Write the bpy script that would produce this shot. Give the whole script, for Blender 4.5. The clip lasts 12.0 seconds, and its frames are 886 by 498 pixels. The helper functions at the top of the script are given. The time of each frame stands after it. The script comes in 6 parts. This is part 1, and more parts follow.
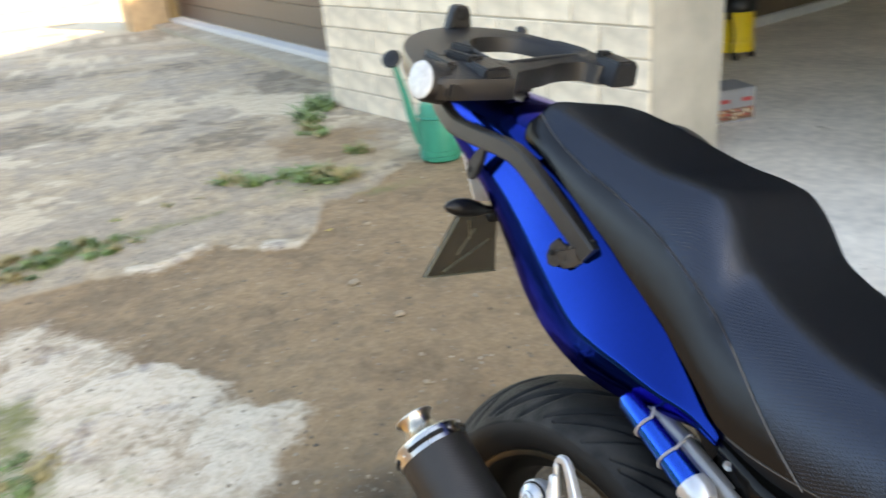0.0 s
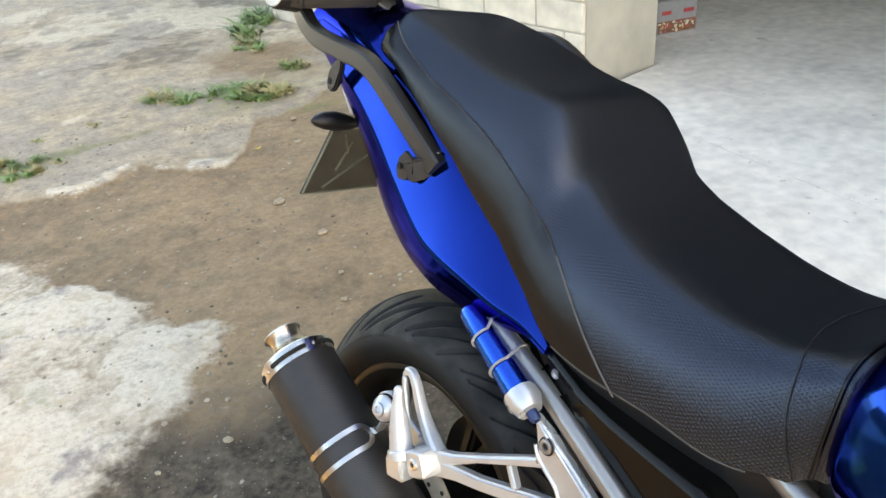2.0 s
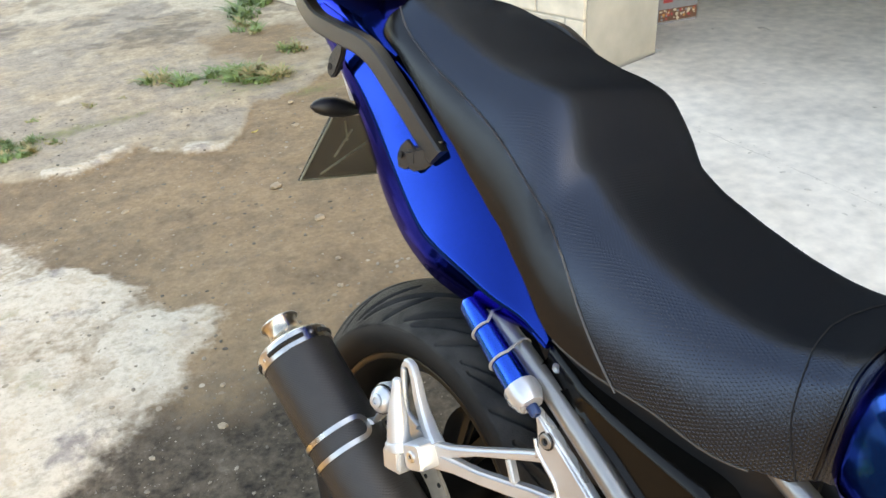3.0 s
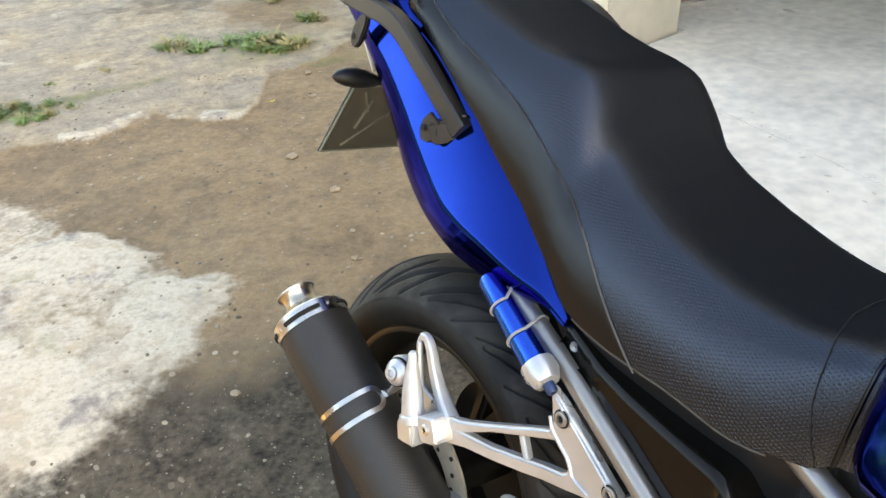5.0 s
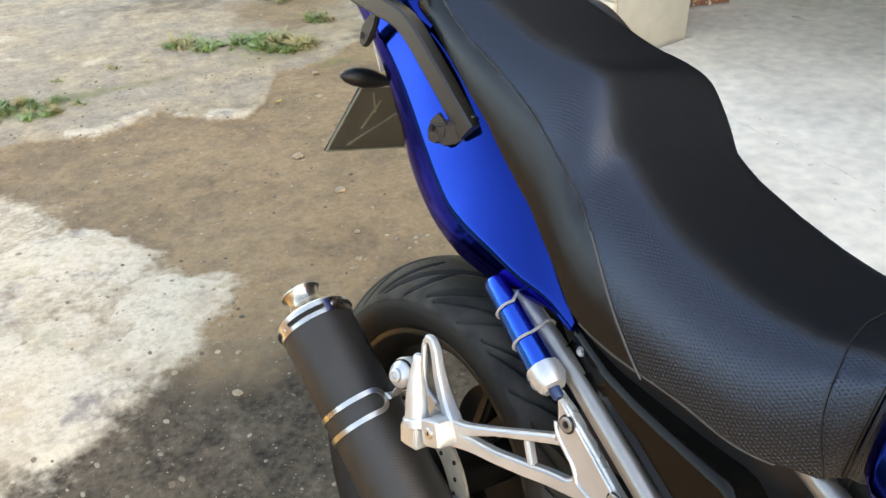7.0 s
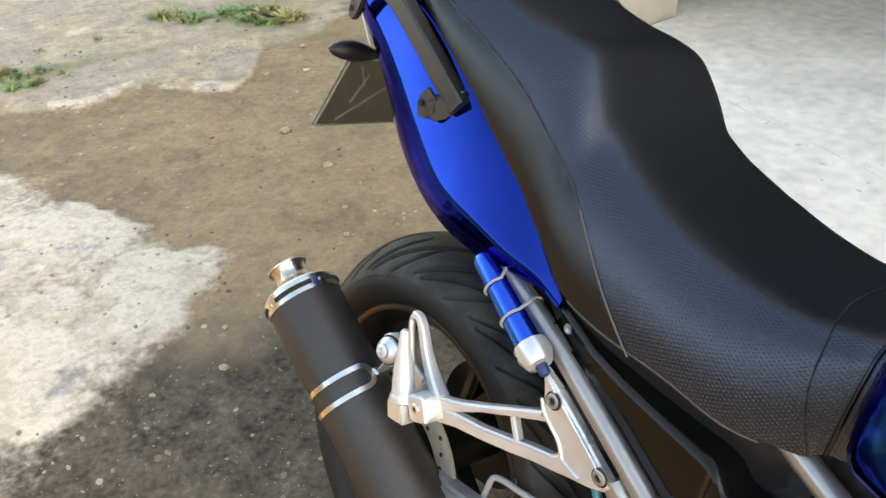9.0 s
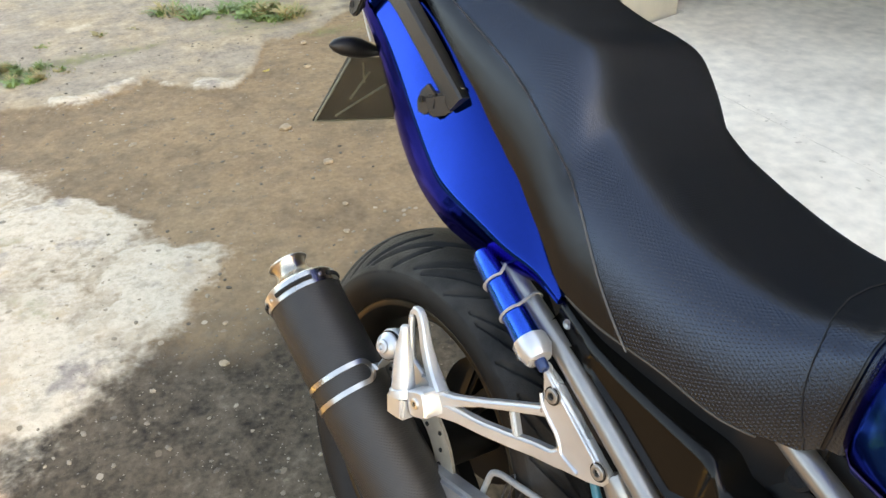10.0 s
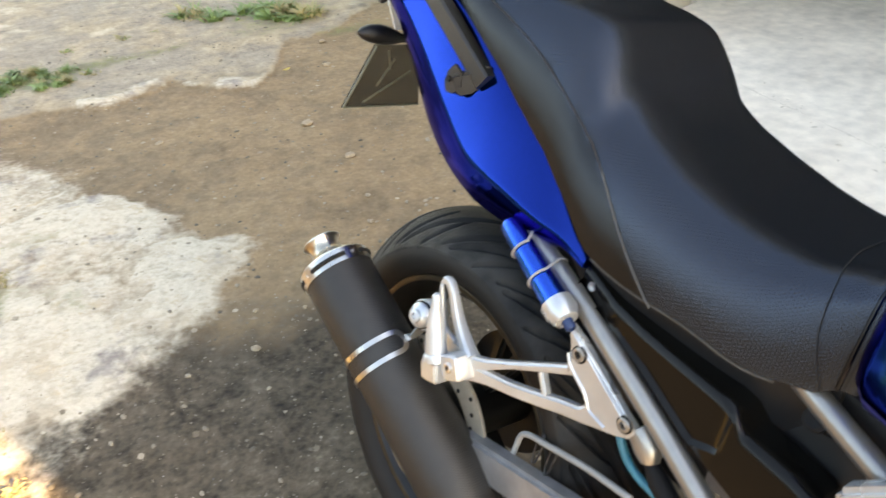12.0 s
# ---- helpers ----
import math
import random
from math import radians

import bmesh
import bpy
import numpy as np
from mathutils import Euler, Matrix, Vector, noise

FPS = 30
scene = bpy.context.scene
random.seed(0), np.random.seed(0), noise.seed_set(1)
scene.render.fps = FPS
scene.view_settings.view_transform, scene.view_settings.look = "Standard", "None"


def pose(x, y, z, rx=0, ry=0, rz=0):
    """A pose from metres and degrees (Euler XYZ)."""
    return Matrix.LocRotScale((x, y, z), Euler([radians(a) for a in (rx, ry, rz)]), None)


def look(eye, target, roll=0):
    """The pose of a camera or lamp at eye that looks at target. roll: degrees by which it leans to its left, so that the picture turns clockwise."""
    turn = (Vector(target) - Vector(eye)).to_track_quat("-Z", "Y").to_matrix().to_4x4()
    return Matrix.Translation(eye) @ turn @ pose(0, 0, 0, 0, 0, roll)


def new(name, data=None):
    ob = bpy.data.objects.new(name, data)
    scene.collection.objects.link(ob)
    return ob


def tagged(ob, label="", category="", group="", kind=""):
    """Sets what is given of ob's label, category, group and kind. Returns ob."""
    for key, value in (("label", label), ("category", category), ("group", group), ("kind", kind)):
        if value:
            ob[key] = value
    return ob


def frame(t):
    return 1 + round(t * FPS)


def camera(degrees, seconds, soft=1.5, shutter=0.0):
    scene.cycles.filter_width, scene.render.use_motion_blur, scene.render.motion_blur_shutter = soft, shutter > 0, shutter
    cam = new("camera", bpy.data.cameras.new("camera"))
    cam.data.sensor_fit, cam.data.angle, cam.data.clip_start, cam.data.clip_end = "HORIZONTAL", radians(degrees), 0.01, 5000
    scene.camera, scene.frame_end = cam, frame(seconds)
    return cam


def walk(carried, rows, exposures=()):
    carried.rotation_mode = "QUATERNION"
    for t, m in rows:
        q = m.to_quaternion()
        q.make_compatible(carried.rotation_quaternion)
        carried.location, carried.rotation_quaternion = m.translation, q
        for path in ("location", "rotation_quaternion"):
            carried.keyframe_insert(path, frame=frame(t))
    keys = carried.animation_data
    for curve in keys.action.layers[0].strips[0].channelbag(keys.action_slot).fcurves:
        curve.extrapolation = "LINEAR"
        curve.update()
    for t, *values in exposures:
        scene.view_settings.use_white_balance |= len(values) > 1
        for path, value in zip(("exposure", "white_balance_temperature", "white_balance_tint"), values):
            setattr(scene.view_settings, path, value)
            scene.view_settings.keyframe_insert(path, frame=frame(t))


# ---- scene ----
cam = camera(59.2, 12.0, shutter=0.5)

PATH = [
    (0, (-0.606, -0.922, 1.267), (0.014, 0.804, 0.469), -5.0),
    (0.2, (-0.567, -0.95, 1.268), (-0.099, 0.829, 0.483), -5.5),
    (0.5, (-0.509, -0.968, 1.263), (-0.103, 0.829, 0.484), -6.5),
    (0.8, (-0.501, -0.977, 1.253), (-0.104, 0.794, 0.413), -5.5),
    (1, (-0.495, -0.99, 1.252), (-0.086, 0.771, 0.396), -5.0),
    (1.2, (-0.474, -0.999, 1.245), (0.097, 0.686, 0.33), -4.0),
    (1.5, (-0.465, -0.994, 1.246), (0.195, 0.633, 0.289), -4.6),
    (2, (-0.462, -0.972, 1.244), (0.184, 0.641, 0.254), -4.9),
    (2.5, (-0.459, -0.96, 1.245), (0.19, 0.635, 0.228), -4.2),
    (3, (-0.462, -0.956, 1.244), (0.185, 0.636, 0.22), -4.0),
    (5, (-0.471, -0.949, 1.241), (0.135, 0.625, 0.166), -2.8),
    (5.5, (-0.47, -0.945, 1.239), (0.139, 0.627, 0.164), -2.0),
    (6, (-0.469, -0.945, 1.239), (0.141, 0.631, 0.169), -2.3),
    (6.5, (-0.473, -0.942, 1.241), (0.131, 0.638, 0.173), -2.0),
    (7, (-0.472, -0.942, 1.236), (0.127, 0.639, 0.167), -2.1),
    (9, (-0.472, -0.939, 1.234), (0.143, 0.599, 0.114), -1.0),
    (9.5, (-0.474, -0.943, 1.235), (0.137, 0.596, 0.113), -0.9),
    (10, (-0.473, -0.943, 1.234), (0.14, 0.592, 0.109), -0.9),
    (10.5, (-0.468, -0.94, 1.232), (0.148, 0.592, 0.103), -0.9),
    (11, (-0.467, -0.941, 1.233), (0.161, 0.581, 0.098), -0.9),
    (11.5, (-0.471, -0.953, 1.235), (0.164, 0.567, 0.101), -1.0),
    (12, (-0.512, -0.994, 1.232), (0.063, 0.558, 0.109), -2.7),
]
walk(cam, [(t, look(eye, target, roll)) for t, eye, target, roll in PATH], exposures=[(0, 2.6, 9000, 12), (1.5, 2.72, 9100, 12), (3, 2.80, 9600, 12), (12, 2.82, 10000, 12)])

# ---- world, sun, exposure ----
SUN_FROM = Vector((0.52, -0.85, 0.0)).normalized()
SUN_ELEV = radians(28)
world = bpy.data.worlds.new("sky")
scene.world = world
world.use_nodes = True
wn = world.node_tree.nodes
sky = wn.new("ShaderNodeTexSky")
sky.sky_type = "NISHITA"
sky.sun_disc = False
sky.sun_elevation = SUN_ELEV
sky.sun_rotation = math.atan2(SUN_FROM.x, SUN_FROM.y)
sky.dust_density = 0.8
sky.ozone_density = 1.6
wn["Background"].inputs["Strength"].default_value = 0.15
world.node_tree.links.new(sky.outputs[0], wn["Background"].inputs["Color"])
sun = new("sun", bpy.data.lights.new("sun", "SUN"))
sun.data.energy = 5.0
sun.data.angle = radians(0.5)
sun.data.color = (1.0, 0.78, 0.52)
sun_way = Vector((SUN_FROM.x * math.cos(SUN_ELEV), SUN_FROM.y * math.cos(SUN_ELEV), math.sin(SUN_ELEV)))
sun.matrix_world = look(sun_way * 60, (0, 0, 0))


# ---- materials ----
def mat(name, color, rough=0.5, metal=0.0, coat=0.0, var=0.12, scale=40.0, bump=0.0, bump_scale=200.0, coords="Object", island=0.0, spec=0.5, rvar=0.0):
    """A principled material with fine and broad colour variation and relief."""
    m = bpy.data.materials.new(name)
    m.use_nodes = True
    nt = m.node_tree
    n, l = nt.nodes, nt.links
    b = n["Principled BSDF"]
    b.inputs["Roughness"].default_value = rough
    b.inputs["Metallic"].default_value = metal
    b.inputs["Coat Weight"].default_value = coat
    b.inputs["Coat Roughness"].default_value = 0.03
    b.inputs["Specular IOR Level"].default_value = spec
    tc = n.new("ShaderNodeTexCoord")
    n1 = n.new("ShaderNodeTexNoise")
    n1.inputs["Scale"].default_value = scale
    n1.inputs["Detail"].default_value = 6
    n2 = n.new("ShaderNodeTexNoise")
    n2.inputs["Scale"].default_value = scale * 0.12
    n2.inputs["Detail"].default_value = 4
    l.new(tc.outputs[coords], n1.inputs["Vector"])
    l.new(tc.outputs[coords], n2.inputs["Vector"])
    add = n.new("ShaderNodeMath")
    add.operation = "ADD"
    l.new(n1.outputs["Fac"], add.inputs[0])
    l.new(n2.outputs["Fac"], add.inputs[1])
    mr = n.new("ShaderNodeMapRange")
    mr.inputs["From Min"].default_value = 0.6
    mr.inputs["From Max"].default_value = 1.4
    mr.inputs["To Min"].default_value = 1 - var
    mr.inputs["To Max"].default_value = 1 + var
    l.new(add.outputs[0], mr.inputs["Value"])
    hsv = n.new("ShaderNodeHueSaturation")
    hsv.inputs["Color"].default_value = (*color, 1)
    if island:
        oi = n.new("ShaderNodeObjectInfo")
        mr2 = n.new("ShaderNodeMapRange")
        mr2.inputs["To Min"].default_value = 1 - island
        mr2.inputs["To Max"].default_value = 1 + island
        l.new(oi.outputs["Random"], mr2.inputs["Value"])
        mul = n.new("ShaderNodeMath")
        mul.operation = "MULTIPLY"
        l.new(mr.outputs[0], mul.inputs[0])
        l.new(mr2.outputs[0], mul.inputs[1])
        l.new(mul.outputs[0], hsv.inputs["Value"])
    else:
        l.new(mr.outputs[0], hsv.inputs["Value"])
    l.new(hsv.outputs[0], b.inputs["Base Color"])
    if rvar:
        mr3 = n.new("ShaderNodeMapRange")
        mr3.inputs["From Min"].default_value = 0.3
        mr3.inputs["From Max"].default_value = 0.7
        mr3.inputs["To Min"].default_value = max(0.02, rough - rvar)
        mr3.inputs["To Max"].default_value = rough + rvar
        l.new(n2.outputs["Fac"], mr3.inputs["Value"])
        l.new(mr3.outputs[0], b.inputs["Roughness"])
    if bump:
        nb = n.new("ShaderNodeTexNoise")
        nb.inputs["Scale"].default_value = bump_scale
        nb.inputs["Detail"].default_value = 5
        l.new(tc.outputs[coords], nb.inputs["Vector"])
        bp = n.new("ShaderNodeBump")
        bp.inputs["Strength"].default_value = bump
        bp.inputs["Distance"].default_value = 0.003
        l.new(nb.outputs["Fac"], bp.inputs["Height"])
        l.new(bp.outputs[0], b.inputs["Normal"])
    return m


BLUE = mat("blue_metallic_paint", (0.0001, 0.025, 0.200), 0.12, 1.0, coat=0.04, var=0.05, scale=900)
BLUE.node_tree.nodes["Principled BSDF"].inputs["Specular Tint"].default_value = (0.52, 0.46, 1.0, 1.0)
BLACK_PLASTIC = mat("black_plastic", (0.009, 0.009, 0.010), 0.40, var=0.2, scale=120, bump=0.25, bump_scale=900, spec=0.4)
RAIL_PAINT = mat("grey_black_paint", (0.0145, 0.014, 0.0135), 0.34, var=0.15, scale=80, bump=0.15, bump_scale=1200, spec=0.5)
RUBBER = mat("tyre_rubber", (0.007, 0.007, 0.0078), 0.62, var=0.5, scale=22, bump=0.4, bump_scale=500, rvar=0.12, spec=0.16)
RUBBER_SIDE = mat("brown_black_sidewall", (0.013, 0.011, 0.0095), 0.6, var=0.3, scale=22, bump=0.2, bump_scale=500, spec=0.3)
RIM = mat("bronze_black_rim", (0.008, 0.007, 0.006), 0.4, 0.15, var=0.2, scale=60)
RIM_LIP = mat("tarnished_gold_lip", (0.075, 0.054, 0.032), 0.45, 0.7, var=0.4, scale=60)
SILVER = mat("silver_painted_alloy", (0.53, 0.555, 0.575), 0.34, 0.66, var=0.1, scale=40, bump=0.12, bump_scale=900, rvar=0.10)
STEEL = mat("polished_steel", (0.56, 0.54, 0.51), 0.30, 1.0, var=0.15, scale=60, rvar=0.06)
BRASS_TINT = mat("heat_tinted_steel", (0.50, 0.44, 0.36), 0.26, 1.0, var=0.35, scale=50, rvar=0.08)
TUBE = mat("grey_frame_paint", (0.29, 0.285, 0.275), 0.32, 0.75, var=0.1, scale=60)
DARK_PANEL = mat("smoked_bronze_panel", (0.004, 0.0036, 0.003), 0.24, coat=0.0, var=0.25, scale=14, rvar=0.05, spec=0.22)
ANODISED = mat("blue_anodised", (0.0005, 0.095, 0.56), 0.24, 1.0, coat=0.05, var=0.08, scale=80)
TIE = mat("grey_cable_tie", (0.26, 0.255, 0.245), 0.5, var=0.1, scale=80)
CONCRETE = mat("grey_concrete", (0.46, 0.43, 0.365), 0.85, var=0.24, scale=6, bump=0.5, bump_scale=90)
FLOOR = mat("pale_floor_concrete", (0.755, 0.69, 0.60), 0.8, var=0.26, scale=17, bump=0.35, bump_scale=70)
BLOCK = mat("cream_sandlime_block", (0.70, 0.615, 0.49), 0.85, var=0.28, scale=12, bump=0.8, bump_scale=45, island=0.09)
MORTAR = mat("pale_mortar", (0.46, 0.405, 0.325), 0.9, var=0.12, scale=30, bump=0.6, bump_scale=200)
DOOR = mat("brown_door", (0.075, 0.052, 0.042), 0.5, var=0.15, scale=10, bump=0.2)
DIRTY_STEP = mat("dirty_worn_concrete", (0.36, 0.31, 0.235), 0.9, var=0.4, scale=7, bump=0.6, bump_scale=60)
SILL = mat("pale_sill", (0.56, 0.56, 0.55), 0.7, var=0.1, scale=10, bump=0.3)
GREEN = mat("green_plastic", (0.010, 0.25, 0.165), 0.42, var=0.1, scale=20)
YELLOW = mat("yellow_plastic", (0.72, 0.50, 0.02), 0.4, var=0.08, scale=20)
WHITE = mat("white_reflector", (0.85, 0.85, 0.83), 0.25, var=0.04, scale=60, coat=0.5)
HOUSE_WALL = mat("pale_house_render", (0.55, 0.53, 0.50), 0.9, var=0.1, scale=3, bump=0.4)
VALVE = mat("dark_blue_plastic", (0.008, 0.030, 0.10), 0.4, var=0.1)
SWINGARM = mat("dusty_grey_alloy", (0.30, 0.305, 0.315), 0.4, 0.6, var=0.3, scale=30)
LOCK_COVER = mat("scuffed_silver_cover", (0.52, 0.52, 0.51), 0.35, var=0.3, scale=90, coat=0.3)
PLASTER = mat("garage_plaster", (0.52, 0.50, 0.47), 0.9, var=0.2, scale=4, bump=0.4)
PIPING = mat("grey_piping", (0.014, 0.014, 0.015), 0.35, var=0.1, scale=80)
PIPING_PALE = mat("pale_piping", (0.065, 0.064, 0.060), 0.4, var=0.2, scale=80)
SMOKED = mat("smoked_plastic", (0.034, 0.029, 0.019), 0.3, var=0.2, scale=60)
SMOKED.node_tree.nodes["Principled BSDF"].inputs["Alpha"].default_value = 0.66
BRAKE_STEEL = mat("dusty_brake_steel", (0.40, 0.355, 0.29), 0.45, 0.6, var=0.3, scale=40)
HOSE = mat("teal_hose", (0.02, 0.16, 0.22), 0.3, var=0.1, scale=60)
CARTON = mat("grey_carton", (0.25, 0.255, 0.27), 0.6, var=0.1, scale=30)
RED = mat("red_print", (0.42, 0.05, 0.05), 0.5, var=0.15, scale=60)
PRINT_A = mat("print_cream", (0.60, 0.50, 0.36), 0.5, var=0.3, scale=120)
PRINT_B = mat("print_brown", (0.16, 0.07, 0.04), 0.5, var=0.4, scale=120)
PRINT_C = mat("print_orange", (0.50, 0.22, 0.07), 0.5, var=0.4, scale=120)
BROWN_BOARD = mat("brown_wood_board", (0.12, 0.085, 0.055), 0.6, var=0.25, scale=8, bump=0.2)
BRICK_ORANGE = mat("orange_brick", (0.45, 0.31, 0.18), 0.85, var=0.3, scale=9, bump=0.5)
POST = mat("tawny_post", (0.36, 0.22, 0.09), 0.7, var=0.25, scale=8, bump=0.3)
LEAF = mat("green_leaf", (0.16, 0.235, 0.078), 0.55, var=0.4, scale=20)
LEAF_DARK = mat("dark_green_leaf", (0.115, 0.17, 0.065), 0.55, var=0.35, scale=20)
RIB_OLIVE = mat("olive_rib", (0.17, 0.155, 0.105), 0.4, var=0.1)
STRAW = mat("yellow_straw", (0.52, 0.38, 0.09), 0.7, var=0.3, scale=20)
LEAF_DRY = mat("dry_grass", (0.32, 0.27, 0.13), 0.7, var=0.35, scale=20)
STONE = mat("buff_stone", (0.36, 0.28, 0.19), 0.85, var=0.35, scale=90, bump=0.5)
GRIT = mat("pale_grit", (0.215, 0.18, 0.135), 0.85, var=0.3, scale=60)
JOINT_DIRT = mat("joint_dirt", (0.56, 0.50, 0.42), 0.9, var=0.4, scale=60)
GROOVE = mat("groove_black", (0.004, 0.004, 0.004), 0.9, var=0.1)
CARBON = mat("matt_carbon", (0.0155, 0.0145, 0.0137), 0.47, var=0.3, scale=60, bump=0.2, bump_scale=700)

def by_grain(m, low, high):
    """Varies a material's brightness from piece to piece of a joined mesh."""
    n, l = m.node_tree.nodes, m.node_tree.links
    geo, mr, mix = n.new("ShaderNodeNewGeometry"), n.new("ShaderNodeMapRange"), n.new("ShaderNodeMix")
    mr.inputs["To Min"].default_value, mr.inputs["To Max"].default_value = low, high
    l.new(geo.outputs["Random Per Island"], mr.inputs["Value"])
    mix.data_type, mix.blend_type = "RGBA", "MULTIPLY"
    mix.inputs["Factor"].default_value = 1.0
    b = n["Principled BSDF"]
    l.new(b.inputs["Base Color"].links[0].from_socket, mix.inputs["A"])
    l.new(mr.outputs[0], mix.inputs["B"])
    l.new(mix.outputs["Result"], b.inputs["Base Color"])


by_grain(GRIT, 0.45, 1.55)
SCREEN_DARK = mat("dark_sky_screen", (0.045, 0.042, 0.038), 0.8, var=0.3, scale=5, bump=0.4)
ROOF = mat("roof_sheet", (0.16, 0.13, 0.12), 0.8, var=0.2, scale=6, bump=0.3)


def weave(m, pitch):
    """Adds a fine woven relief to a material."""
    n, l = m.node_tree.nodes, m.node_tree.links
    tc = n.new("ShaderNodeTexCoord")
    waves = []
    for axis in ("Y", "Z"):
        w = n.new("ShaderNodeTexWave")
        w.bands_direction = axis
        w.inputs["Scale"].default_value = 0.31 / pitch
        w.inputs["Distortion"].default_value = 0.1
        l.new(tc.outputs["Object"], w.inputs["Vector"])
        waves.append(w.outputs["Fac"])
    mul = n.new("ShaderNodeMath")
    mul.operation = "MULTIPLY"
    l.new(waves[0], mul.inputs[0])
    l.new(waves[1], mul.inputs[1])
    bp = n.new("ShaderNodeBump")
    bp.inputs["Strength"].default_value = 0.4
    bp.inputs["Distance"].default_value = 0.0007
    l.new(mul.outputs[0], bp.inputs["Height"])
    l.new(bp.outputs[0], n["Principled BSDF"].inputs["Normal"])
    return m


weave(CARBON, 0.0024)


def dusty(m, color):
    """Lays blotchy dust over a material where its dust attribute is set."""
    n, l = m.node_tree.nodes, m.node_tree.links
    b = n["Principled BSDF"]
    at = n.new("ShaderNodeAttribute")
    at.attribute_name = "dust"
    tx = n.new("ShaderNodeTexNoise")
    tx.inputs["Scale"].default_value = 16
    tx.inputs["Detail"].default_value = 5
    tc = n.new("ShaderNodeTexCoord")
    l.new(tc.outputs["Object"], tx.inputs["Vector"])
    mr = n.new("ShaderNodeMapRange")
    mr.inputs["From Min"].default_value = 0.38
    mr.inputs["From Max"].default_value = 0.62
    l.new(tx.outputs["Fac"], mr.inputs["Value"])
    mul = n.new("ShaderNodeMath")
    mul.operation = "MULTIPLY"
    l.new(at.outputs["Fac"], mul.inputs[0])
    l.new(mr.outputs[0], mul.inputs[1])
    mx = n.new("ShaderNodeMix")
    mx.data_type = "RGBA"
    mx.inputs["B"].default_value = (*color, 1)
    l.new(mul.outputs[0], mx.inputs["Factor"])
    l.new(b.inputs["Base Color"].links[0].from_socket, mx.inputs["A"])
    l.new(mx.outputs["Result"], b.inputs["Base Color"])


dusty(RUBBER, (0.036, 0.034, 0.032))


def seat_vinyl():
    """Black vinyl with a hexagonal field of small raised dots where the grip attribute is 1."""
    m = mat("black_seat_vinyl", (0.0065, 0.0066, 0.0072), 0.34, var=0.15, scale=60, bump=0.10, bump_scale=1600, rvar=0.04)
    n, l = m.node_tree.nodes, m.node_tree.links
    b = n["Principled BSDF"]
    uv = n.new("ShaderNodeTexCoord")
    heights = []
    pitch = 0.0042
    for off in (0.0, 0.5):
        mp = n.new("ShaderNodeMapping")
        mp.inputs["Scale"].default_value = (1 / pitch, 1 / (pitch * 1.732), 1)
        mp.inputs["Location"].default_value = (off, off, 0)
        l.new(uv.outputs["UV"], mp.inputs["Vector"])
        fr = n.new("ShaderNodeVectorMath")
        fr.operation = "FRACTION"
        l.new(mp.outputs[0], fr.inputs[0])
        sb = n.new("ShaderNodeVectorMath")
        sb.operation = "SUBTRACT"
        sb.inputs[1].default_value = (0.5, 0.5, 0)
        l.new(fr.outputs[0], sb.inputs[0])
        sc = n.new("ShaderNodeVectorMath")
        sc.operation = "MULTIPLY"
        sc.inputs[1].default_value = (1.0, 1.732, 0)
        l.new(sb.outputs[0], sc.inputs[0])
        ln = n.new("ShaderNodeVectorMath")
        ln.operation = "LENGTH"
        l.new(sc.outputs[0], ln.inputs[0])
        heights.append(ln.outputs["Value"])
    mn = n.new("ShaderNodeMath")
    mn.operation = "MINIMUM"
    l.new(heights[0], mn.inputs[0])
    l.new(heights[1], mn.inputs[1])
    rg = n.new("ShaderNodeMapRange")
    rg.interpolation_type = "SMOOTHSTEP"
    rg.inputs["From Min"].default_value = 0.34
    rg.inputs["From Max"].default_value = 0.16
    l.new(mn.outputs[0], rg.inputs["Value"])
    at = n.new("ShaderNodeAttribute")
    at.attribute_name = "grip"
    ml = n.new("ShaderNodeMath")
    ml.operation = "MULTIPLY"
    l.new(rg.outputs[0], ml.inputs[0])
    l.new(at.outputs["Fac"], ml.inputs[1])
    bp = n.new("ShaderNodeBump")
    bp.inputs["Strength"].default_value = 0.85
    bp.inputs["Distance"].default_value = 0.00065
    l.new(ml.outputs[0], bp.inputs["Height"])
    old = b.inputs["Normal"].links[0].from_socket
    l.new(old, bp.inputs["Normal"])
    l.new(bp.outputs[0], b.inputs["Normal"])
    # vinyl sheen without edge glare, its blue sky tint set in the gloss colour
    body = n.new("ShaderNodeBsdfDiffuse")
    body.inputs["Color"].default_value = (0.0042, 0.0042, 0.0044, 1)
    gloss = n.new("ShaderNodeBsdfGlossy")
    gloss.inputs["Color"].default_value = (0.034, 0.037, 0.043, 1)
    gloss.inputs["Roughness"].default_value = 0.19
    # dotted cover gets bluer, stronger gloss to imitate sky sheen; smooth sides get less
    sheen_tint = n.new("ShaderNodeMix")
    sheen_tint.data_type = "RGBA"
    sheen_tint.inputs["A"].default_value = (0.030, 0.031, 0.033, 1)
    sheen_tint.inputs["B"].default_value = (0.041, 0.050, 0.066, 1)
    l.new(at.outputs["Fac"], sheen_tint.inputs["Factor"])
    l.new(sheen_tint.outputs["Result"], gloss.inputs["Color"])
    both = n.new("ShaderNodeAddShader")
    l.new(bp.outputs[0], body.inputs["Normal"])
    l.new(bp.outputs[0], gloss.inputs["Normal"])
    l.new(body.outputs[0], both.inputs[0])
    l.new(gloss.outputs[0], both.inputs[1])
    out = [x for x in n if x.type == "OUTPUT_MATERIAL"][0]
    l.new(both.outputs[0], out.inputs["Surface"])
    return m


SEAT = seat_vinyl()


